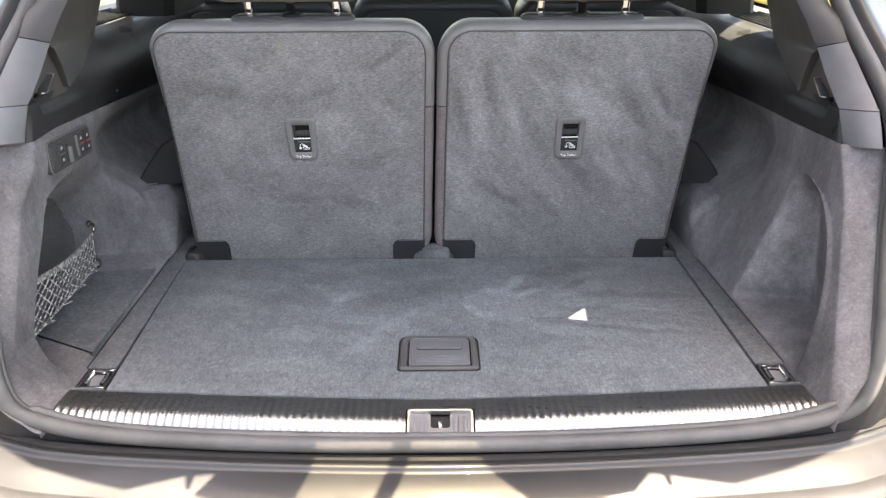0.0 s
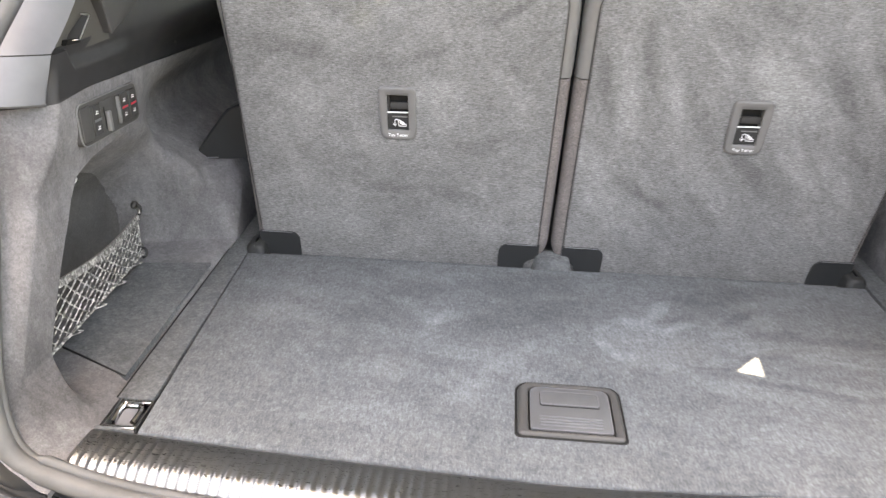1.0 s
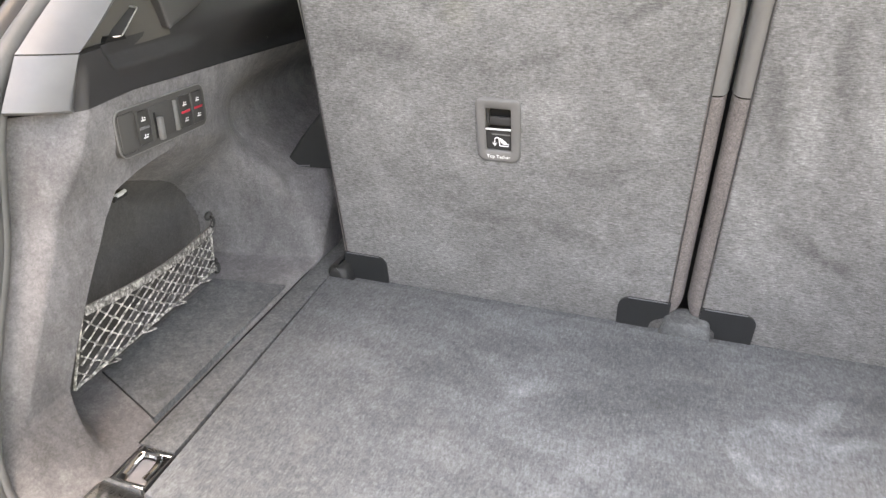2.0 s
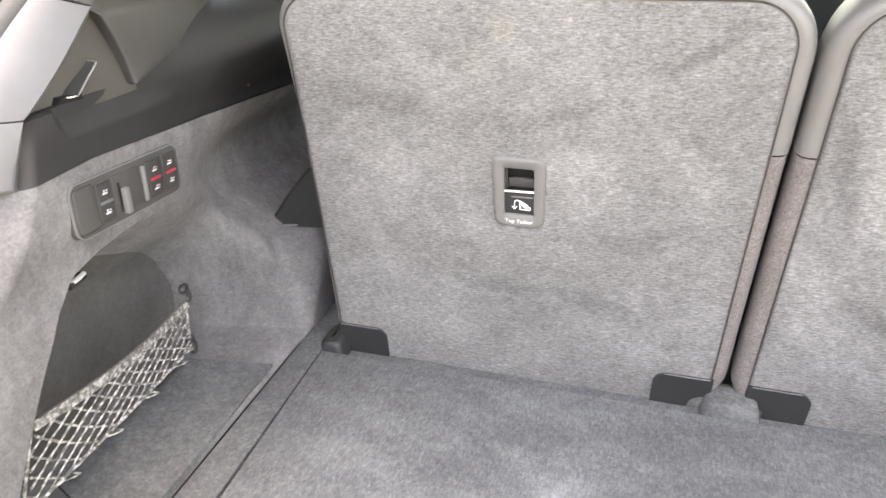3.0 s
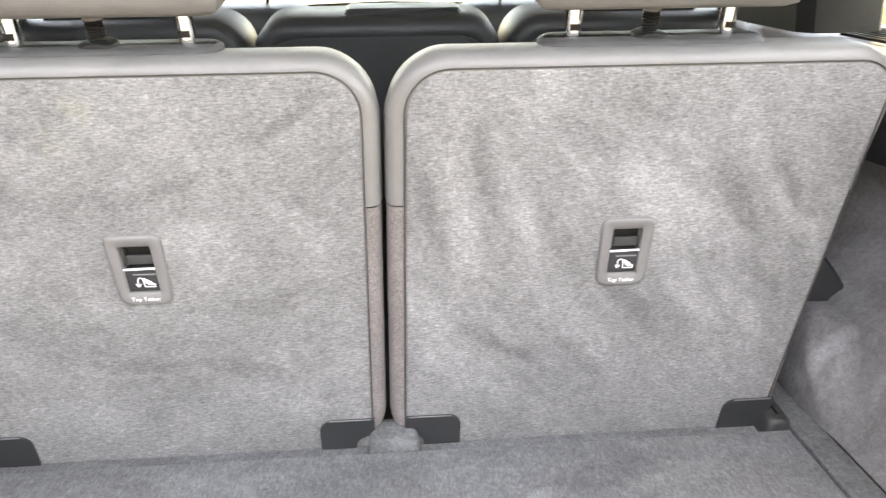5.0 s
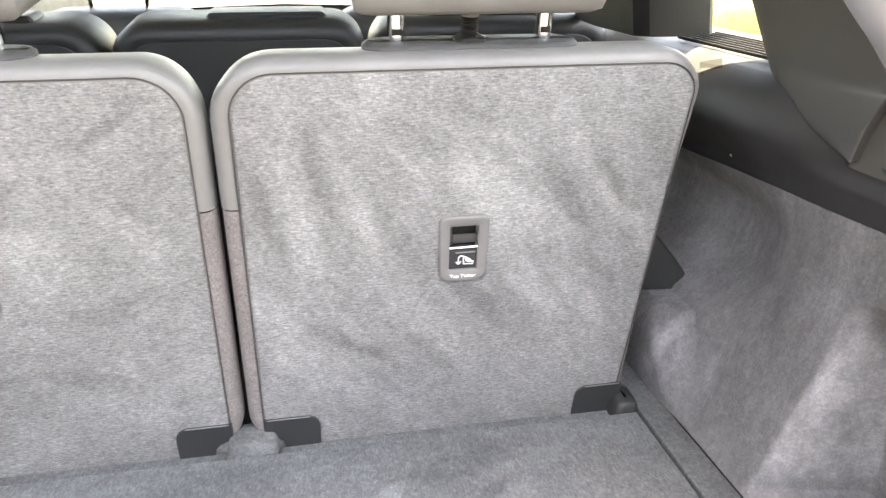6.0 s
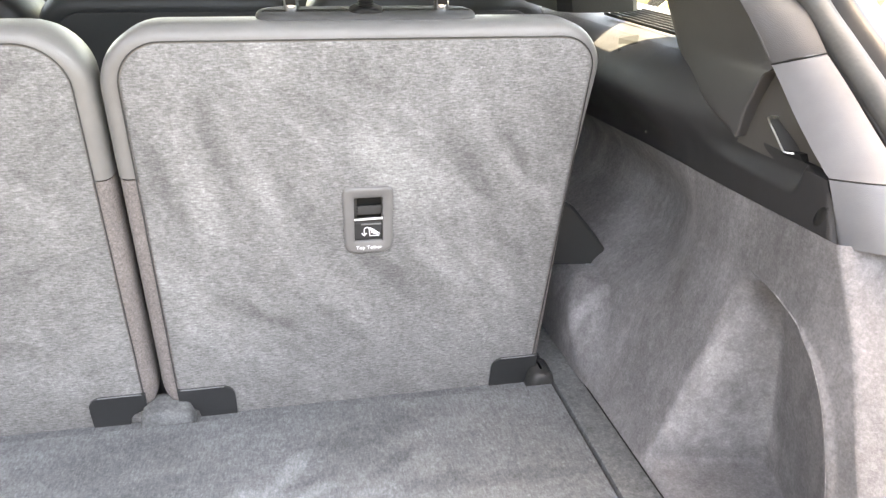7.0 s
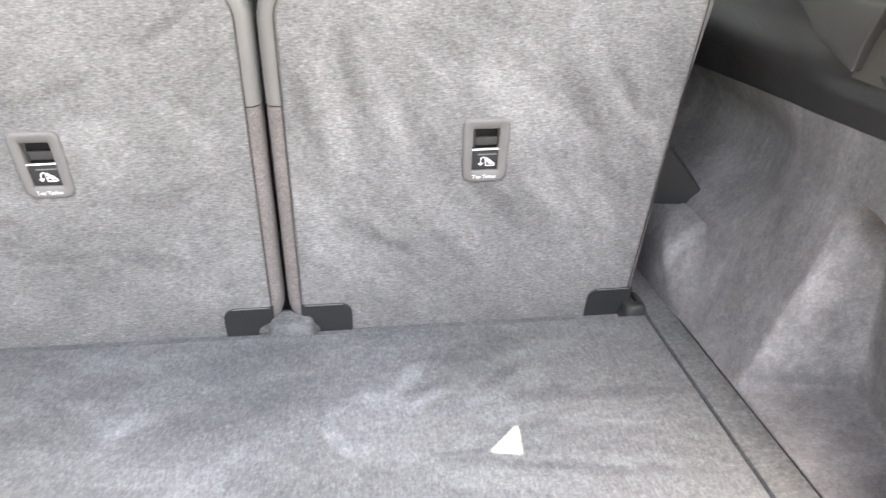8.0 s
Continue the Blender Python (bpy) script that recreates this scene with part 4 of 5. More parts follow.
part("lip", tube(bmesh.new(), [(p.x * (0.978 if p.z < 0.76 else 0.992), p.y + 0.010, p.z + (0.006 if p.z < 0.76 else 0.0)) for p in loop], 0.006, 8), RUBBER, root, "", 60)


def body_jamb():
    root = thing("body_jamb", Matrix.Identity(4), "silver painted body flange round the tailgate opening", "body flange", kind="structure")
    rows = []
    for p in loop:
        s = math.copysign(1, p.x)
        side = smooth(0.45, 0.60, abs(p.x))
        low = 1 - smooth(0.74, 0.86, p.z)
        row = []
        for a, b in ((0.004, -0.001), (0.010, 0.004), (0.020, 0.010), (0.028, 0.014), (0.034, 0.012), (0.046, 0.0), (0.07, -0.03), (0.12, -0.08)):
            row.append((p.x + s * a * side * (0.75 - 0.2 * low), p.y - b * (1 - low) + 0.1 * a * low, p.z - min(a, 0.055) * low * 1.6 + 0.25 * a * (1 - low)))
        rows.append(row)
    part("flange", sheet(bmesh.new(), rows), PAINT, root, "", 60)


body_jamb()


def bumper():
    root = thing("rear_bumper", Matrix.Identity(4), "silver painted rear bumper with a fine crease along its top", "bumper", kind="structure")
    prof = [(0.020, 0.640), (0.016, 0.690), (0.010, 0.708), (0.004, 0.7135), (-0.002, 0.7135), (-0.005, 0.7105), (-0.007, 0.7075), (-0.012, 0.7065), (-0.055, 0.7000), (-0.058, 0.6972), (-0.062, 0.6970), (-0.065, 0.6985),
            (-0.085, 0.6930), (-0.105, 0.6800), (-0.12, 0.655), (-0.13, 0.60), (-0.13, 0.45), (-0.10, 0.36)]
    rows = []
    for i in range(81):
        x = -0.95 + 1.9 * i / 80
        a = abs(x)
        y0 = 0.836 + 0.0105 * min(a / 0.3, 2.0) ** 1.8 + 0.22 * smooth(0.55, 1.05, a)
        lift = 0.012 * smooth(0.45, 0.75, a)
        rows.append([(x, y0 + dy, z + lift) for dy, z in prof])
    part("bumper_cover", sheet(bmesh.new(), rows), PAINT, root, "", 50)
    # dark tube that stands in for shade between seal and bumper
    bm = bmesh.new()
    tube(bm, [(x, 0.8475 + 0.0105 * min(abs(x) / 0.3, 2.0) ** 1.8 + 0.21 * smooth(0.55, 1.05, abs(x)), 0.7105 + 0.010 * smooth(0.45, 0.75, abs(x))) for x in [-0.9 + 0.05 * i for i in range(37)]], 0.0105, 8)
    part("gap_shade", bm, RUBBER_DARK, root, "black strip standing in for the shade in the gap")


bumper()


# ---- third row seats ----
def words(text, size, mat, parent, m, name="lettering", label=""):
    cu = bpy.data.curves.new("text", "FONT")
    cu.body, cu.size, cu.extrude, cu.align_x, cu.align_y = text, size, 0.0002, "CENTER", "CENTER"
    cu.resolution_u = 2
    tmp = new("text", cu)
    bpy.context.view_layer.update()
    me = bpy.data.meshes.new_from_object(tmp.evaluated_get(bpy.context.evaluated_depsgraph_get()))
    bpy.data.objects.remove(tmp)
    me.materials.clear()
    me.materials.append(mat)
    ob = new(name, me)
    ob.parent, ob.matrix_basis = parent, m
    if label:
        ob["label"] = label
    return ob


LEAN_X = 0.025


def sorted_run(outline):
    """The part of an outline above the foot, as one run from the right foot over the top to the left foot."""
    run = [p for p in outline if p[1] > 0.0]
    return [(run[0][0], 0.005)] + run + [(run[-1][0], 0.005)]


SEAT_TURN = 8.8


def third_row_seat(side, x0, x1, carpet_mat, latch_x, rods, flaps):
    """x0, x1: the backrest's edges at the floor, in the car's x."""
    root = thing("third_row_seat", pose(0, 1.4345, F, SEAT_TURN, 0, 0),
                 "upright third row seat back, grey leather edge and %s carpet" % ("smoothly brushed" if side < 0 else "finger-marked"), "car seat", "third row seats")
    H = 0.480
    body = [(0.034, 0.010), (0.026, 0.003), (0.019, -0.0015), (0.011, -0.0018), (0.005, 0.001), (0.0015, 0.007), (0.0, 0.017), (0.003, 0.045), (0.010, 0.07), (0.022, 0.095), (0.045, 0.112)]
    for name, up, mat, label in (("leather_edge", True, LEATHER, "smooth grey leather"), ("cloth_side", False, CLOTH, "brownish grey cloth")):
        bm = bmesh.new()
        slab(bm, x0, x1, -0.018, H, (0.050, 0.062, 0.055, 0.012) if side > 0 else (0.062, 0.050, 0.012, 0.055), body, 10, LEAN_X)
        bmesh.ops.bisect_plane(bm, geom=bm.verts[:] + bm.edges[:] + bm.faces[:], plane_co=(0, 0, 0.328 if up else 0.3265), plane_no=(0, 0, 1), clear_inner=up, clear_outer=not up)
        if up:
            out = x1 if side > 0 else x0
            for v in bm.verts:
                t = 1 - min(abs(v.co.x - LEAN_X * v.co.z - out) / 0.06, 1.0)
                v.co.x += side * 0.008 * t * smooth(0.30, 0.42, v.co.z)
        if not up:
            c = (x0 + x1) / 2
            for v in bm.verts:
                v.co.x = c + LEAN_X * v.co.z + (v.co.x - c - LEAN_X * v.co.z) * 0.997
        part(name, bm, mat, root, label, 60)
    bm = bmesh.new()
    cx0, cx1 = (x0 + 0.0125, x1 - 0.0185) if side < 0 else (x0 + 0.0205, x1 - 0.0125)
    lx, lz = latch_x, 0.2632
    corners = (0.034, 0.042, 0.004, 0.004) if side > 0 else (0.042, 0.034, 0.004, 0.004)
    out = cx1 if side > 0 else cx0

    def bulge(points):
        """The panel follows the slightly wider head of the backrest."""
        return [(x + side * 0.008 * (1 - min(abs(x - LEAN_X * z - out) / 0.08, 1.0)) * smooth(0.30, 0.42, z), y, z) for x, y, z in points]
    rings = []
    for inset, y in ((0.0, 0.010), (0.0, 0.0005), (0.0012, -0.0018), (0.004, -0.0025)):
        o = rounded(cx0 + inset, cx1 - inset, -0.02 + inset, 0.4665 - inset, [max(q - inset, 0.002) for q in corners], 10)
        rings.append(bulge([(x + LEAN_X * z, y, z) for x, z in o]))
    for y in (-0.0025, 0.0085):
        rings.append([(x, y, z) for x, z in rounded(lx - 0.020, lx + 0.020, lz - 0.035, lz + 0.035, (0.003,) * 4, 10)])
    loft(bm, rings, cap=(False, False))
    part("carpet_panel", bm, carpet_mat, root, "carpeted back panel", 60)
    bm = bmesh.new()
    o = rounded(cx0 - 0.001, cx1 + 0.001, -0.02, 0.4675, [q + 0.001 for q in corners], 10)
    tube(bm, bulge([(x + LEAN_X * z, -0.0021, z) for x, z in sorted_run(o)]), 0.0008, 6)
    part("piping", bm, PLASTIC_DARK, root, "dark seam")
    # corner flaps
    for a, b, open_side in flaps:
        w = b - a
        z1 = 0.0325
        o = [(0.0, -0.02), (0.0, z1 - 0.016)]
        o += [(0.016 - 0.016 * math.cos(t), z1 - 0.016 + 0.016 * math.sin(t)) for t in [radians(15 * k) for k in range(1, 7)]]
        outer = abs(a + b) > 0.6
        o += [(w + 0.004, z1), (w + 0.004, -0.02)] if outer else [(w + 0.004, z1), (w + 0.004, 0.008), (w - 0.012, 0.0005), (w - 0.018, -0.006), (w - 0.02, -0.02)]
        o = [(a + x, z) for x, z in o] if open_side > 0 else [(b - x, z) for x, z in o][::-1]
        bm = bmesh.new()
        loft(bm, [[(x + LEAN_X * z, y, z) for x, z in o] for y in (-0.0015, -0.0050)])
        loft(bm, [[(x + LEAN_X * z, y, z) for x, z in o] for y in (-0.0049, -0.0051)])
        f = part("corner_flap", bm, PLASTIC_FLAP, root, "black plastic flap")
        top = [(a + 0.012, z1 - 0.0006), (b, z1 - 0.0004)] if open_side > 0 else [(a, z1 - 0.0004), (b - 0.012, z1 - 0.0006)]
        part("flap_edge", tube(bmesh.new(), [(x + LEAN_X * z, -0.0049, z) for x, z in top], 0.0008, 6), PLASTIC_TRIM, f, "pale rim")
    # latch: a rounded bezel round a deep pocket, with a bright cross bar and the release lever below it
    shape = lambda k, k2: [(lx + x * k * (1 - 0.06 * (z / 0.0425) ** 2 * (z < 0)), lz + z * k2) for x, z in rounded(-0.0282, 0.0282, -0.0425, 0.0425, (0.008, 0.008, 0.011, 0.011), 6)]
    hole = lambda g: [(lx + x, lz + z) for x, z in rounded(-0.0162 + g, 0.0162 - g, -0.0275 + g, 0.0300 - g, (0.0022,) * 4, 6)]
    bm = loft(bmesh.new(), [[(x, y, z) for x, z in shape(k, k2)] for k, k2, y in ((1.0, 1.0, 0.0), (1.0, 1.0, -0.0035), (0.985, 0.99, -0.0052), (0.95, 0.965, -0.0062), (0.86, 0.92, -0.0066), (0.76, 0.86, -0.0062))]
              + [[(x, y, z) for x, z in hole(g)] for g, y in ((-0.0012, -0.0058), (0.0, -0.0048), (0.0004, 0.0), (0.0008, 0.0075))], cap=(False, True))
    latch = part("latch_bezel", bm, PLASTIC_LATCH, root, "grey latch bezel")
    part("pocket", boxes((lx - 0.0165, lx + 0.0165, 0.0066, 0.0072, lz - 0.029, lz + 0.031), r=0), RUBBER_DARK, latch)
    part("upper_wall", boxes((lx - 0.0164, lx - 0.0125, 0.0, 0.0066, lz + 0.003, lz + 0.030), (lx - 0.0164, lx + 0.0164, 0.0005, 0.0066, lz + 0.0285, lz + 0.0305), r=0.0004), PLASTIC_DARK, latch)
    part("hook_bar", boxes((lx - 0.0120, lx + 0.0160, -0.0005, 0.003, lz + 0.0055, lz + 0.0165), r=0.0012), PLASTIC_DARK, latch, "dark anchor bar")
    part("lever", loft(bmesh.new(), [[(x, y, z) for x, z in ((lx - 0.0158, lz + b), (lx + 0.0158, lz + b), (lx + 0.0158, lz + t), (lx - 0.0158, lz + t))] for y, b, t in ((0.006, -0.0275, 0.0), (-0.0020, -0.0268, -0.0015), (-0.0030, -0.0225, -0.0050), (-0.0030, -0.0220, -0.0055))]), PLASTIC_BLACK, latch, "black release lever")
    # bright metal bar, its reflection put into a plain pale colour
    part("bright_bar", tube(bmesh.new(), [(lx - 0.0160, -0.0040, lz + 0.0018), (lx + 0.0160, -0.0040, lz + 0.0024)], 0.0012, 8), PRINT_AND_GLINT, latch, "bright white bar")
    part("lever_edge", boxes((lx - 0.0085, lx + 0.0145, -0.0036, -0.0024, lz - 0.0062, lz - 0.0045), r=0.0004), PLASTIC_GREY, latch, "grey ridge")
    bm = bmesh.new()
    at = lambda x, z: (lx + 0.0022 + 0.88 * x, -0.0033, lz - 0.0155 + 0.88 * (z + 0.0165))
    tube(bm, [at(-0.0045 + 0.0038 * math.cos(t), -0.0135 + 0.0038 * math.sin(t)) for t in [radians(20 * k) for k in range(2, 10)]], 0.0006, 5)
    tube(bm, [at(-0.0083, -0.0135), at(-0.0083, -0.0205)], 0.0006, 5)
    tube(bm, [at(-0.0113, -0.0182), at(-0.0083, -0.0222), at(-0.0053, -0.0182)], 0.0007, 5)
    tube(bm, [at(-0.0022, -0.0105), at(-0.0012, -0.0222), at(0.0110, -0.0222), at(0.0115, -0.0190), at(0.0035, -0.0190)], 0.0007, 5)
    for k in range(4):
        tube(bm, [at(-0.0002 + 0.0022 * k, -0.0102 - 0.0016 * k), at(0.0018 + 0.0022 * k, -0.0180)], 0.0008, 5)
    part("symbol", bm, WHITE_PRINT, latch, "white child seat anchor symbol")
    words("Top Tether", 0.0064, WHITE_PRINT, latch, pose(lx, -0.0068, lz - 0.0345, 90, 0, 0), "lettering", "white lettering reading Top Tether")
    # head restraint
    r0, r1 = rods
    cx = (r0 + r1) / 2
    top = H + 0.004
    bm = bmesh.new()
    loft(bm, [[(cx + x, y, z) for x, y in rounded(-0.110 + i, 0.110 - i, 0.018 + i, 0.060 - i, (0.019,) * 4, 6)] for i, z in ((0.004, top - 0.016), (0.0, top - 0.008), (0.0, top - 0.0035), (0.002, top - 0.0012), (0.006, top + 0.0002))])
    part("headrest_base", bm, PLASTIC_BEZEL, root, "dark grey plastic base plate")
    for rx in rods:
        rod = part("headrest_rod", tube(bmesh.new(), [(rx, 0.044, top), (rx, 0.044, top + 0.05)], 0.0082, 14), CHROME, root, "chrome rod")
        part("rod_notch", boxes((rx - 0.005, rx + 0.005, 0.0350, 0.0368, top + 0.006, top + 0.012), r=0.0005), RUBBER_DARK, rod)
    bm = bmesh.new()
    n = 26
    tube(bm, [(cx - 0.002, 0.040, top + 0.002 + 0.034 * i / n) for i in range(n + 1)], [0.0085 if i % 2 else 0.0072 for i in range(n + 1)], 12)
    sleeve = part("corrugated_sleeve", bm, RUBBER_DARK, root, "black corrugated sleeve")
    part("band", tube(bmesh.new(), [(cx - 0.002, 0.040, top + 0.023), (cx - 0.002, 0.040, top + 0.031)], 0.0090, 12), PLASTIC_TRIM, sleeve, "pale band")
    part("foot", loft(bmesh.new(), [[(cx - 0.002 + x, y, z) for x, y in rounded(-w, w, 0.026, 0.054, (0.010,) * 4)] for w, z in ((0.018, top - 0.002), (0.016, top + 0.002), (0.011, top + 0.004))]), RUBBER_DARK, sleeve)
    bm = bmesh.new()
    loft(bm, [[(cx + x, 0.046 + y * d, z) for x, y in rounded(-0.5 * w2, 0.5 * w2, -0.5, 0.5, (0.03,) * 4, 8)] for w2, d, z in
              ((0.190, 0.050, top + 0.0295), (0.220, 0.078, top + 0.032), (0.236, 0.095, top + 0.037), (0.241, 0.104, top + 0.049), (0.241, 0.11, top + 0.09), (0.236, 0.105, top + 0.14), (0.215, 0.09, top + 0.165), (0.17, 0.06, top + 0.178))])
    part("headrest_cushion", bm, LEATHER, root, "grey leather cushion", 70)
    return root


third_row_seat(-1, -0.5135, -0.0115, CARPET_SEAT_L, -0.2562, (-0.331, -0.176), [(-0.502, -0.437, -1), (-0.094, -0.031, 1)])
third_row_seat(1, -0.0085, 0.4860, CARPET_SEAT_R, 0.2543, (0.186, 0.337), [(0.0155, 0.080, -1), (0.417, 0.4765, 1)])

# carpeted hinge covers at the foot of the seats
def hinge_cover(x0, x1, z1, mat, label):
    root = thing("hinge_cover", Matrix.Identity(4), label, "hinge cover", "hinge covers")
    bm = bmesh.new()
    rings = []
    for inset, z in ((-0.004, F - 0.02), (0.0, F + 0.004), (0.002, z1 - 0.004), (0.006, z1 - 0.001), (0.014, z1)):
        rings.append([(x, y, z) for x, y in rounded(x0 + inset, x1 - inset, 1.405 + inset * 0.5, 1.455 - inset, (0.01,) * 4)])
    loft(bm, rings)
    part("cover", bm, mat, root, "", 60)


hinge_cover(-0.0330, 0.0265, F + 0.0135, CARPET_STRIP, "small grey carpeted hump between the seat backs")
hinge_cover(-0.528, -0.497, F + 0.012, PLASTIC_BLACK, "black plastic hinge cover at the foot of the seat")
hinge_cover(0.471, 0.502, F + 0.012, PLASTIC_BLACK, "black plastic hinge cover at the foot of the seat")


# ---- switch panel and net on the left side ----
def switch_panel():
    root = thing("switch_panel", pose(-0.6085, 1.2240, 1.0468, 0, 0, 94.0) @ pose(0, 0, 0, 0, 4.2, 0) @ Matrix.Diagonal((0.925, 1, 1.0, 1)), "dark plastic panel of seat and load level switches", "switch panel")
    # local x runs forward along the lining, local -y faces the boot, z up

    def plate(x0, x1, z0, z1, y0, y1, r, mat, name, label="", parent=None):
        bm = bmesh.new()
        slab(bm, x0, x1, z0, z1, (r,) * 4, [(0, y0), (0, y1 + 0.001), (0.0006, y1 + 0.0002), (0.0014, y1)])
        return part(name, bm, mat, parent or root, label)
    plate(-0.088, 0.088, -0.026, 0.026, 0.010, -0.0015, 0.012, PLASTIC_BEZEL, "bezel", "dark grey bezel")
    o = rounded(-0.0875, 0.0875, -0.0255, 0.0255, (0.012,) * 4)
    part("rim", tube(bmesh.new(), [(x, -0.0006, z) for x, z in o + o[:1]], 0.0010, 6), PLASTIC_GREY, root, "paler rim")
    plate(-0.0850, -0.0550, -0.0220, 0.0220, 0.0, -0.0018, 0.004, RUBBER_DARK, "gap")
    plate(-0.084, -0.056, -0.021, 0.021, 0.0, -0.0028, 0.004, PLASTIC_BEZEL, "blank", "black blank cover")
    for x0, x1, red in ((-0.053, -0.032, False), (0.028, 0.052, True), (0.056, 0.080, True)):
        key = plate(x0, x1, -0.019, 0.019, 0.0, -0.0036, 0.002, PLASTIC_DARK, "rocker", "black rocker switch")
        c = (x0 + x1) / 2
        part("mark", boxes((c - 0.009, c + 0.009, -0.0044, -0.0034, -0.0014, 0.0014), r=0.0003), RED_PRINT if red else PLASTIC_TRIM, key, "red stripe" if red else "pale stripe")
        for sz in (-1, 1):
            bm = bmesh.new()
            box(bm, c - 0.0045, c + 0.0035, -0.0040, -0.0034, sz * 0.0095 - 0.0022, sz * 0.0095 - 0.0006, 0.0003)
            box(bm, c - 0.0020, c - 0.0006, -0.0040, -0.0034, sz * 0.0095 - 0.0006, sz * 0.0095 + 0.0026, 0.0003)
            box(bm, c + 0.0012, c + 0.0040, -0.0040, -0.0034, sz * 0.0095 + 0.0006, sz * 0.0095 + 0.0018, 0.0003)
            part("symbol", bm, PRINT_AND_GLINT, key, "small white symbol")
    part("gap", boxes((-0.028, 0.022, -0.0024, 0.0, -0.019, 0.020), r=0.001), PLASTIC_POCKET, root)
    part("lever", boxes((-0.0185, -0.0110, -0.0080, -0.002, -0.020, 0.006), r=0.0015), PLASTIC_GREY, root, "grey lever")
    # the lever's shadow, laid on as dark strips
    part("lever_shadow", boxes((-0.0225, -0.0188, -0.0030, 0.0, -0.017, 0.012), (-0.0108, -0.0080, -0.0030, 0.0, -0.019, 0.004), r=0.0006), RUBBER_DARK, root, "dark strips standing in for the lever's shadow")
    part("divider", boxes((0.0165, 0.0215, -0.0060, -0.002, -0.018, 0.018), r=0.0015), PLASTIC_GREY, root)


switch_panel()


def side_net():
    root = thing("storage_net", Matrix.Identity(4), "stretched knotted cord net across the side pocket", "storage net")
    fb, ft = Vector((-0.640, 1.030, 0.794)), Vector((-0.624, 1.058, 0.885))
    bb, bt = Vector((-0.667, 1.322, 0.780)), Vector((-0.667, 1.331, 0.843))

    def at(u, v):
        p = fb.lerp(bb, u).lerp(ft.lerp(bt, u), v)
        sag = math.sin(math.pi * u)
        return p + Vector((0.006 * sag, 0, -0.006 * sag * v + 0.004 * sag * (1 - v)))
    n, rowsn = 11, 5
    for direction in (1, -1):
        for k in range(-rowsn - 2, n + 4):
            pts = []
            for j in range(rowsn * 3 + 1):
                v = j / (rowsn * 3)
                u = (k + direction * (v - 0.5) * 4.4 + 1.3 + (0.0 if direction > 0 else 0.5)) / n
                if -0.001 <= u <= 1.001:
                    p = at(u, v)
                    pts.append(p + Vector((0.0007 * direction, 0, 0.0006 * math.sin(j * 2.1 + k))))
            if len(pts) > 2:
                part("cord", tube(bmesh.new(), pts, [0.0010 + 0.0004 * (i % 3 == 0) for i in range(len(pts))], 5), NET_CORD, root)
    band = []
    for i in range(25):
        p = at(i / 24, 1.0)
        band.append([p + Vector((0.002, 0, 0.004)), p + Vector((0.0035, 0, 0.0)), p + Vector((0.002, 0, -0.005)), p + Vector((-0.001, 0, -0.005)), p + Vector((-0.001, 0, 0.004))])
    part("top_band", loft(bmesh.new(), band), CLOTH, root, "woven elastic band")
    for dz in (0.0042, 0.0024, 0.0006, -0.0012, -0.0030, -0.0048):
        part("band_cord", tube(bmesh.new(), [at(i / 24, 1.0) + Vector((0.0034, 0, dz)) for i in range(25)], 0.0008, 6), NET_CORD, root)
    part("bottom_cord", tube(bmesh.new(), [at(i / 24, 0.0) + Vector((0.001, 0, 0.0015 * (i % 2))) for i in range(25)], 0.0018, 6), NET_CORD, root)
    part("end_cord", tube(bmesh.new(), [at(1, i / 6) for i in range(7)], 0.0018, 6), NET_CORD, root)
    part("end_cord", tube(bmesh.new(), [at(0, i / 6) for i in range(7)], 0.0018, 6), NET_CORD, root)
    for k in range(4):
        p = at((k + 0.7) / 4.4, 0.0)
        part("loop", tube(bmesh.new(), spline([p, p + Vector((0.008, 0.006, 0.001)), p + Vector((0.010, 0.016, -0.001)), p + Vector((0.004, 0.014, 0.0))], 3), 0.0009, 5), NET_CORD, root)
    for p in (at(1, 1) + Vector((0.002, 0, 0.012)), at(1, 0) + Vector((0.002, 0, 0.004))):
        hook = thing("net_hook", Matrix.Translation(p), "small black hook with a bright end holding the net", "hook", "net hooks")
        boss = bmesh.new()
        bmesh.ops.create_uvsphere(boss, u_segments=14, v_segments=8, radius=0.0085, matrix=Matrix.Translation((-0.004, 0.004, 0.006)) @ Matrix.Diagonal((0.6, 1, 0.8, 1)))
        part("boss", boss, PLASTIC_DARK, hook, "round dark boss")
        part("hook_bar", tube(bmesh.new(), spline([(-0.004, 0.004, 0.006), (0.004, 0.002, 0.006), (0.007, 0.0, 0.001), (0.005, -0.001, -0.006), (0.0, -0.001, -0.009)], 4), 0.0024, 8), PLASTIC_BLACK, hook)
        part("hook_end", tube(bmesh.new(), [(0.0055, 0.0, 0.001), (0.0045, -0.001, -0.005)], 0.0031, 8), CHROME, hook, "bright tip")
    hook = thing("net_hook", Matrix.Translation((-0.646, 1.166, 0.970)), "black hook with a bright end under the pocket rim", "hook", "net hooks")
    part("hook_bar", tube(bmesh.new(), spline([(-0.080, 0.016, -0.004), (-0.03, 0.016, -0.003), (-0.004, 0.014, -0.003), (0.004, 0.0, 0.0), (0.009, -0.017, 0.003)], 5), 0.0032, 8), PLASTIC_BLACK, hook)
    # the hook tip's glint is put into its colour
    part("hook_end", tube(bmesh.new(), [(-0.0025, 0.013, 0.0002), (0.0045, 0.0, 0.0032), (0.008, -0.011, 0.005)], 0.0027, 8), PRINT_AND_GLINT, hook, "bright tip, glint in its colour")


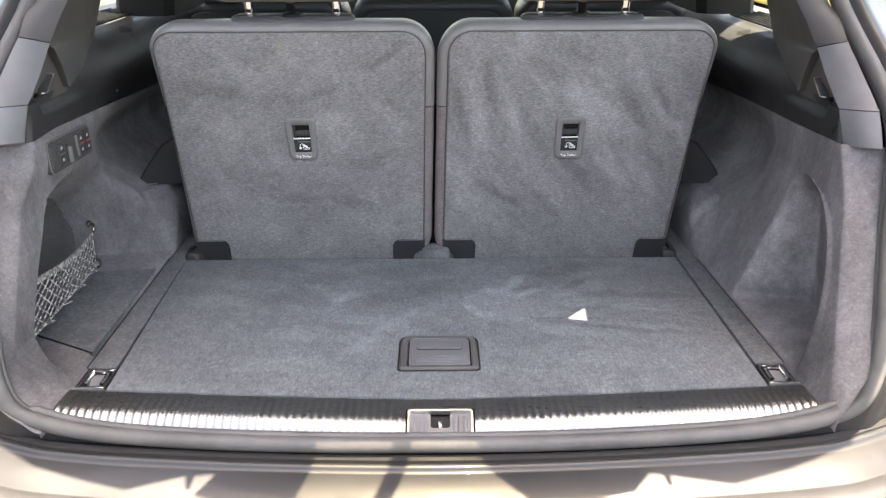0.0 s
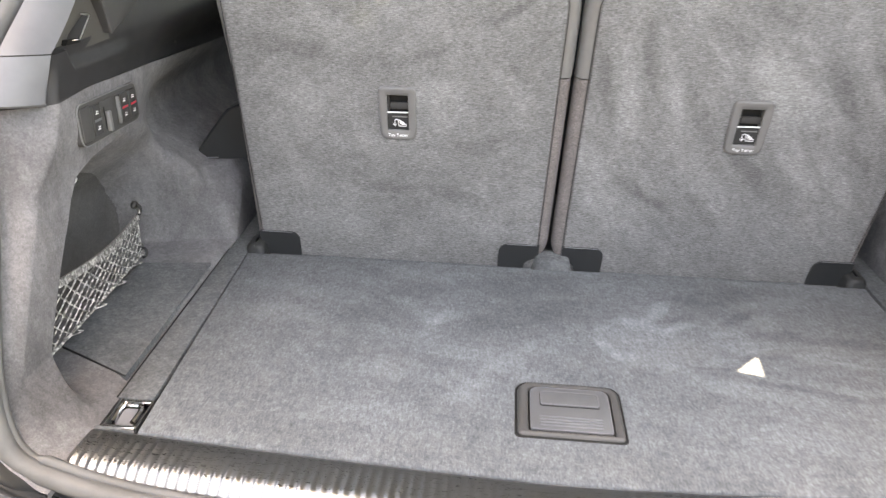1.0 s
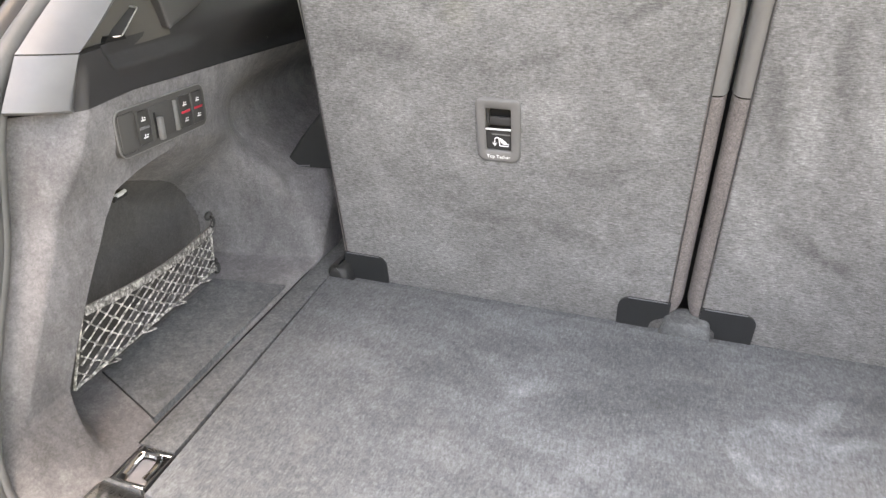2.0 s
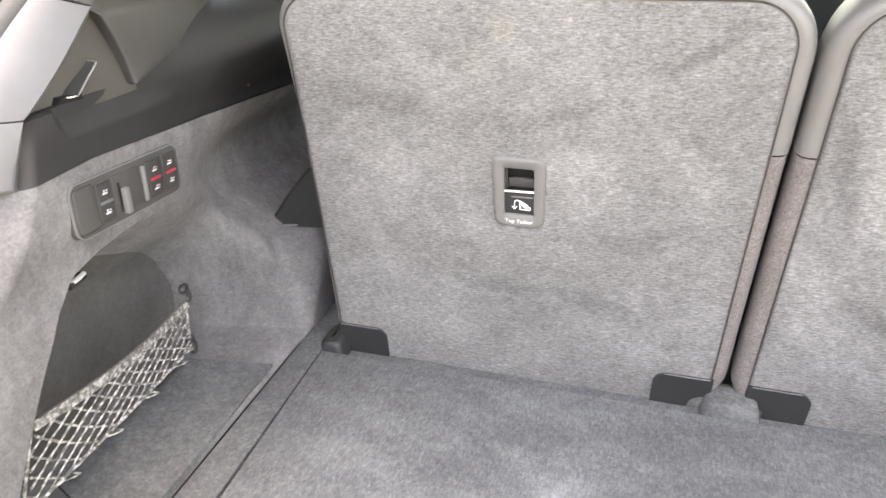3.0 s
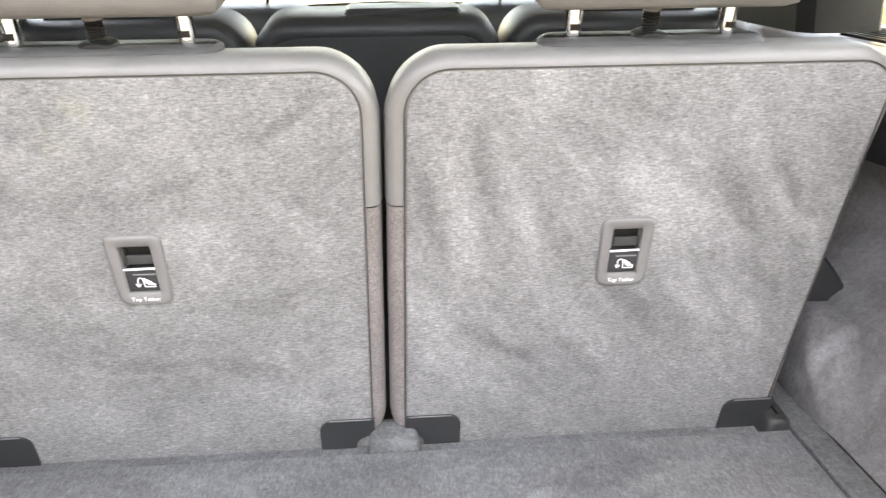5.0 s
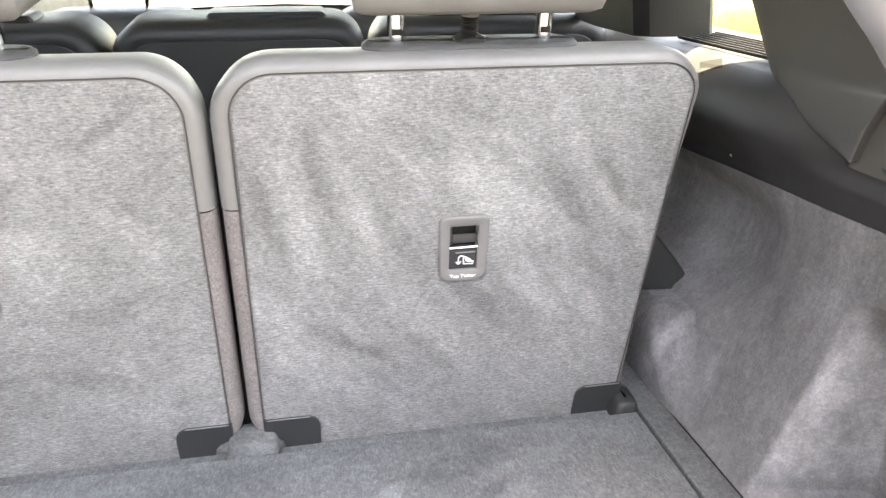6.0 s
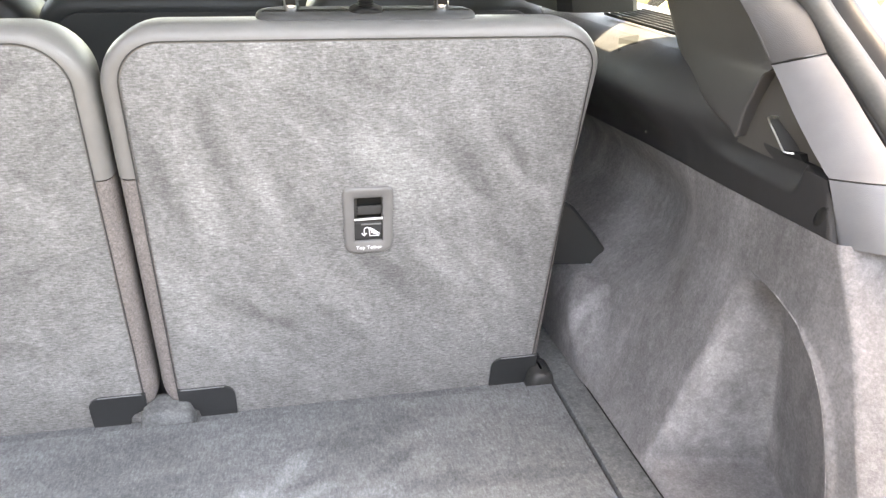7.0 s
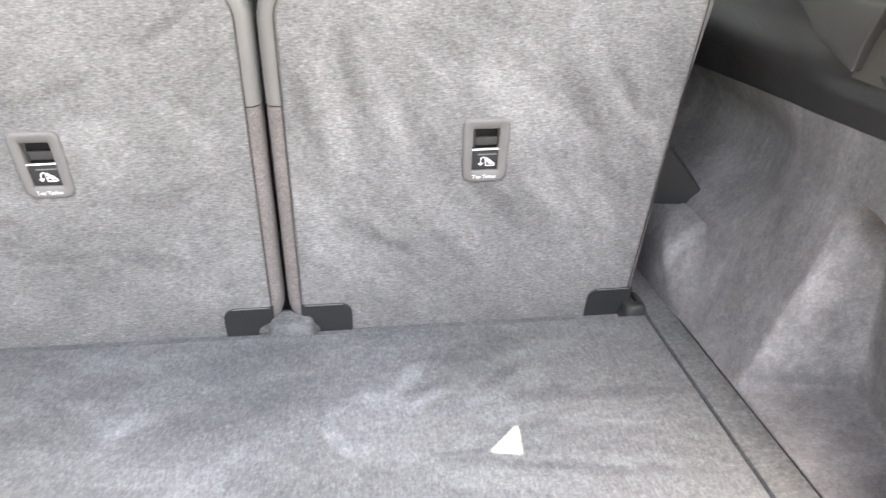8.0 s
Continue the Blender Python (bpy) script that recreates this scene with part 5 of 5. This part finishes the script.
side_net()


def well_cover():
    """Loose carpeted lid in the floor of the left pocket."""
    root = thing("well_cover", Matrix.Identity(4), "small grey carpeted lid in the floor of the side pocket", "floor lid")
    plan = [(-0.5605, 1.052), (-0.668, 1.093), (-0.670, 1.318), (-0.5645, 1.345)]
    up = lambda x: F + 0.0065 + (abs(x) - 0.556) * 0.075
    part("carpet", loft(bmesh.new(), [[(x * k, y, up(x) + dz) for x, y in plan] for k, dz in ((1.0, -0.02), (1.0, 0.0), (0.9985, 0.0012))]), CARPET_STRIP, root)
    for a, b in ((plan[0], plan[1]), (plan[2], plan[3])):
        part("joint", tube(bmesh.new(), [(x, y, up(x) - 0.0004) for x, y in (a, b)], 0.0012, 5), RUBBER_DARK, root, "dark joint beside the lid")


well_cover()


def lint_thread(points, label):
    root = thing("lint_thread", Matrix.Identity(4), label, "lint", "lint threads")
    part("thread", tube(bmesh.new(), spline(points, 6), 0.00022, 4), PLASTIC_TRIM, root)


lint_thread([(0.335, 1.36, F + 0.001), (0.318, 1.352, F + 0.0015), (0.312, 1.335, F + 0.001), (0.318, 1.318, F + 0.0012)], "curled pale thread lying on the load floor carpet")


# ---- second row and cabin ----
def second_row_seat(x0, x1, wide):
    root = thing("second_row_seat", pose((x0 + x1) / 2, 1.955, 0.60, 6, 0, 0), "black leather second row seat back with piped edge", "car seat", "second row seats")
    w = (x1 - x0) / 2
    H = 0.612
    bm = bmesh.new()
    slab(bm, -w, w, 0, H, (0.06, 0.06, 0.02, 0.02), [(0.045, 0.008), (0.03, 0.0), (0.016, 0.0), (0.006, 0.008), (0.0, 0.022), (0.0, 0.12), (0.02, 0.14)], 8)
    part("backrest", bm, LEATHER_DARK, root, "", 60)
    bm = bmesh.new()
    slab(bm, -w + 0.024, w - 0.024, 0.02, H - 0.026, (0.05, 0.05, 0.02, 0.02), [(0.0, 0.012), (0.0, 0.002), (0.003, -0.001), (0.008, -0.0015)], 8)
    part("back_panel", bm, PLASTIC_BLACK, root, "black back panel")
    cap = (-0.055, 0.14) if wide else (-w + 0.10, w - 0.10)
    bm = bmesh.new()
    slab(bm, cap[0], cap[1], H - 0.016, H + 0.009, (0.012, 0.012, 0.004, 0.004), [(0.004, 0.035), (0.0, 0.04), (0.0, 0.09), (0.004, 0.1)], 5)
    part("top_cap", bm, LEATHER_DARK, root, "ribbed leather cap")
    for k in range(3):
        part("seam", tube(bmesh.new(), [(cap[0] + 0.006, 0.036, H - 0.006 + 0.005 * k), (cap[1] - 0.006, 0.036, H - 0.002 + 0.005 * k)], 0.0009, 5), PLASTIC_DARK, root)
    return root


second_row_seat(-0.645, -0.222, False)
second_row_seat(-0.214, 0.196, True)
second_row_seat(0.204, 0.630, False)


def front_seat(x):
    root = thing("front_seat", pose(x, 2.78, 0.45, 8, 0, 0), "dark leather front seat with raised head restraint", "car seat", "front seats")
    part("backrest", slab(bmesh.new(), -0.25, 0.25, 0.0, 0.715, (0.12, 0.12, 0.03, 0.03), [(0.05, 0.0), (0.02, 0.01), (0.0, 0.05), (0.0, 0.12), (0.03, 0.16)], 8), LEATHER_DARK, root, "", 60)
    part("headrest_cushion", slab(bmesh.new(), -0.13, 0.13, 0.775, 0.94, (0.05, 0.05, 0.02, 0.02), [(0.03, 0.02), (0.005, 0.03), (0.0, 0.06), (0.0, 0.11), (0.03, 0.13)], 8), LEATHER_DARK, root, "", 60)
    for dx in (-0.07, 0.07):
        part("headrest_rod", tube(bmesh.new(), [(dx, 0.08, 0.70), (dx, 0.08, 0.79)], 0.006, 10), CHROME, root, "chrome rod")


front_seat(-0.39)
front_seat(0.39)


def c_pillar(side):
    root = thing("middle_pillar_trim", Matrix.Identity(4), "dark grey plastic pillar cover between the side windows", "pillar trim", kind="structure")
    bm = bmesh.new()
    rows = []
    for z in (1.203, 1.25, 1.45, 1.66):
        lean, tuck = -0.12 * (z - 1.2), 0.2 * (z - 1.2)
        plan = [(0.688, 1.70), (0.684, 1.668), (0.672, 1.655), (0.61, 1.642), (0.575, 1.645), (0.558, 1.662), (0.556, 1.80), (0.57, 1.93), (0.688, 1.95)]
        rows.append([(side * (x - tuck), y + lean, z) for x, y in plan])
    part("cover", sheet(bm, rows), RUBBER_DARK, root)
    part("lower_cover", boxes((min(side * 0.575, side * 0.74), max(side * 0.575, side * 0.74), 1.955, 2.05, 0.75, 1.17), r=0.01), PLASTIC_BLACK, root)
    # unseen block added to keep the sun off the pillar cover
    part("window_sun_block", boxes((min(side * 0.618, side * 0.72), max(side * 0.618, side * 0.72), 1.60, 2.2, 1.58, 1.66), r=0.01), PLASTIC_DARK, root)


for s in (-1, 1):
    c_pillar(s)


def car_shell():
    """Plain outer walls, roof and raised tailgate that close the boot."""
    root = thing("car_body", Matrix.Identity(4), "silver body shell of the parked car with raised tailgate", "car body", kind="structure")
    for side in (-1, 1):
        rows = [[(side * x, y, min(z, curve_at([(3.3, 1.3), (3.6, 1.10), (3.95, 1.05), (4.35, 0.99), (4.6, 0.92)], y))) for y in (0.95, 1.3, 1.8, 2.6, 3.3, 3.6, 3.95, 4.35, 4.6)] for x, z in ((0.93, 0.35), (0.95, 0.75), (0.93, 1.0), (0.87, 1.09), (0.745, 1.165), (0.725, 1.20))]
        part("side_wall", sheet(bmesh.new(), rows), PAINT, root)
        rows = [[(side * x, y, z) for y in (1.22, 1.70)] for x, z in ((0.722, 1.206), (0.60, 1.66))]
        part("side_glass", sheet(bmesh.new(), rows), GLASS_SIDE, root, "tinted side glass")
        rows = [[(side * x, y, z) for y in (1.95, 3.3)] for x, z in ((0.715, 1.203), (0.60, 1.64))]
        part("side_glass", sheet(bmesh.new(), rows), GLASS_CLEAR, root, "clear side glass")
        part("inner_sill", boxes((min(side * 0.60, side * 0.74), max(side * 0.60, side * 0.74), 2.06, 3.3, 0.55, 1.195), r=0.02), PLASTIC_BLACK, root, "black door lining")
    # unseen; edges extended to shape the sun on the window shelves
    rows = [[(x, y, 1.70 - 0.10 * (abs(x) / 0.6) ** 3 - 0.03 * max(y - 2.6, 0)) for x in (-0.626, -0.45, -0.25, 0, 0.25, 0.45, 0.626)] for y in (1.30, 1.8, 2.4, 3.2)]
    part("headliner", sheet(bmesh.new(), rows), HEADLINER, root, "pale fabric headliner")
    part("roof_skin", sheet(bmesh.new(), [[(x, y, z + 0.03) for x, y, z in r] for r in rows]), PAINT, root)
    part("cabin_floor", boxes((-0.9, 0.9, 1.0, 4.2, 0.42, 0.46), r=0), PLASTIC_BLACK, root)
    part("dashboard", slab(bmesh.new(), -0.64, 0.64, 0.5, 1.07, (0.08, 0.08, 0.02, 0.02), [(0.03, 3.50), (0.0, 3.54), (0.0, 3.9)], 6), PLASTIC_BLACK, root, "black dashboard")
    # front of the car, windscreen and wheels
    rows = []
    for y, z, w in ((3.62, 1.12, 0.80), (3.95, 1.09, 0.84), (4.35, 1.03, 0.86), (4.62, 0.95, 0.84), (4.74, 0.80, 0.82), (4.78, 0.55, 0.84), (4.74, 0.35, 0.80)):
        rows.append([(x * w, y - 0.22 * abs(x) ** 3, z - 0.05 * x * x) for x in (-1.0, -0.75, -0.4, 0.0, 0.4, 0.75, 1.0)])
    part("bonnet", sheet(bmesh.new(), rows), PAINT, root, "silver bonnet and nose", 50)
    rows = [[(x * w, y - 0.10 * x * x, z) for x in (-1.0, -0.5, 0.0, 0.5, 1.0)] for y, z, w in ((3.20, 1.62, 0.58), (3.50, 1.40, 0.66), (3.80, 1.13, 0.74))]
    part("windscreen", sheet(bmesh.new(), rows), GLASS_CLEAR, root, "clear windscreen")
    for side in (-1, 1):
        for y in (1.72, 4.05):
            bm = bmesh.new()
            bmesh.ops.create_cone(bm, cap_ends=True, segments=36, radius1=0.36, radius2=0.36, depth=0.24, matrix=Matrix.Translation((side * 0.86, y, 0.36)) @ Matrix.Rotation(radians(90), 4, "Y"))
            wheel = part("wheel", bm, RUBBER_DARK, root, "black tyre")
            bm = bmesh.new()
            bmesh.ops.create_cone(bm, cap_ends=True, segments=28, radius1=0.24, radius2=0.20, depth=0.05, matrix=Matrix.Translation((side * 0.985, y, 0.36)) @ Matrix.Rotation(radians(90 * side), 4, "Y"))
            part("rim", bm, SATIN, wheel, "satin wheel rim")
    # raised tailgate, out of view: rounded lining with a small tinted pane at its end; notches, wiper and a made-up
    # slit are placed to shape the sun on bumper and floor
    zg = lambda y: 2.05 - (y - 0.6) * 0.3667
    k = (zg(1.08) - F) / SUN_TO.z
    h0, h1, h2 = [(x + k * SUN_TO.x, y + k * SUN_TO.y) for x, y in ((0.230, 1.156), (0.264, 1.148), (0.268, 1.196))]
    g0, g1, g2, g3 = (-0.13, 0.656), (0.205, 0.66), (0.115, 0.748), (-0.105, 0.748)

    def lid(points):
        bm = bmesh.new()
        bm.faces.new([bm.verts.new((x, y, zg(y))) for x, y in points])
        ex = bmesh.ops.extrude_face_region(bm, geom=bm.faces[:])
        bmesh.ops.translate(bm, vec=(0, 0, 0.03), verts=[v for v in ex["geom"] if isinstance(v, bmesh.types.BMVert)])
        part("tailgate_panel", bm, PLASTIC_LID, root, "grey tailgate lining")
    lid([(-0.585, 0.80), (-0.105, 0.80), g3, g0, (-0.257, 0.690), (-0.237, 0.726), (-0.267, 0.723), (-0.267, 0.700), (-0.272, 0.700), (-0.279, 0.723), (-0.354, 0.701), (-0.422, 0.719), (-0.495, 0.741), (-0.559, 0.777)])
    lid([(0.675, 0.80), (0.652, 0.766), (0.554, 0.729), (0.466, 0.702), (0.383, 0.717), (0.383, 0.700), (0.377, 0.700), (0.375, 0.718), (0.355, 0.721), (0.33, 0.690), g1, g2, (0.115, 0.80)])
    lid([g3, (-0.105, 0.80), (0.115, 0.80), g2])
    lid([(-0.585, 0.80), (0.675, 0.80), (0.71, 0.87), (0.72, h1[1]), (-0.72, h1[1]), (-0.68, 0.90)])
    lid([(-0.72, h1[1]), h1, h0, (-0.72, h2[1])])
    lid([h1, (0.72, h1[1]), (0.72, h2[1]), h2])
    lid([(-0.72, h2[1]), h0, h2])
    lid([(-0.72, h2[1]), (0.72, h2[1]), (0.70, 1.26), (0.65, 1.31), (0.61, 1.32), (0.61, 1.50), (-0.61, 1.50), (-0.61, 1.32), (-0.65, 1.31), (-0.70, 1.26)])
    bm = bmesh.new()
    bm.faces.new([bm.verts.new((x, y, zg(y) + 0.02)) for x, y in (g0, g1, g2, g3)])
    part("tailgate_glass", bm, GLASS_TINT, root, "tinted tailgate glass")
    part("wiper", tube(bmesh.new(), [(0.022, 0.76, zg(0.76) + 0.04), (-0.014, 0.65, zg(0.65) + 0.04)], 0.012, 6), PLASTIC_BLACK, root, "black wiper")


car_shell()


def yellow_car():
    root = thing("parked_car", pose(6.05, 10.15, 0, 0, 0, 90), "bright yellow parked car beside the window", "car")
    rows = []
    for y, zb, zt in ((-2.0, 0.45, 0.75), (-1.9, 0.3, 0.95), (-0.9, 0.28, 1.0), (0.6, 0.28, 0.98), (1.7, 0.3, 0.85), (2.05, 0.4, 0.7)):
        rows.append([(x, y, z) for x, z in ((-0.8, zb), (-0.9, zb + 0.15), (-0.9, zt - 0.12), (-0.78, zt), (0.78, zt), (0.9, zt - 0.12), (0.9, zb + 0.15), (0.8, zb))])
    part("body", loft(bmesh.new(), rows), YELLOW_PAINT, root, "yellow paint", 50)
    rows = [[(x * k, y, z) for x in (-0.78, 0.78)] for y, z, k in ((-1.5, 0.95, 1.0), (-0.9, 1.40, 0.8), (0.2, 1.42, 0.8), (0.9, 0.97, 1.0))]
    part("cabin", loft(bmesh.new(), [[(-0.76 * k, y, 0.94), (-0.72 * k, y, z), (0.72 * k, y, z), (0.76 * k, y, 0.94)] for y, z, k in ((-1.5, 0.97, 1.0), (-0.9, 1.40, 0.85), (0.2, 1.42, 0.85), (0.9, 0.98, 1.0))]), GLASS_TINT, root, "dark glass cabin")
    for y in (-1.25, 1.25):
        for sx in (-1, 1):
            bm = bmesh.new()
            bmesh.ops.create_cone(bm, cap_ends=True, segments=28, radius1=0.32, radius2=0.32, depth=0.2, matrix=Matrix.Translation((sx * 0.84, y, 0.32)) @ Matrix.Rotation(radians(90), 4, "Y"))
            wheel = part("wheel", bm, RUBBER_DARK, root, "black tyre")
            bm = bmesh.new()
            bmesh.ops.create_cone(bm, cap_ends=True, segments=20, radius1=0.2, radius2=0.17, depth=0.06, matrix=Matrix.Translation((sx * 0.93, y, 0.32)) @ Matrix.Rotation(radians(90 * sx), 4, "Y"))
            part("rim", bm, YELLOW_PAINT, wheel, "yellow rim")


yellow_car()


# walls out of view, added to cut the low light reaching the boot
def unseen_wall(x0, x1, y0, y1, mat):
    root = thing("unseen_wall", Matrix.Identity(4), "unseen plain wall added to shape the light in the boot", "wall", "boundary walls", "structure")
    part("wall_face", boxes((x0, x1, y0, y1, 0.0, 3.2), r=0.02), mat, root)


unseen_wall(-3.9, -3.6, -9.0, 2.5, WALL)
unseen_wall(-3.58, 7.0, -6.3, -6.0, ASPHALT)
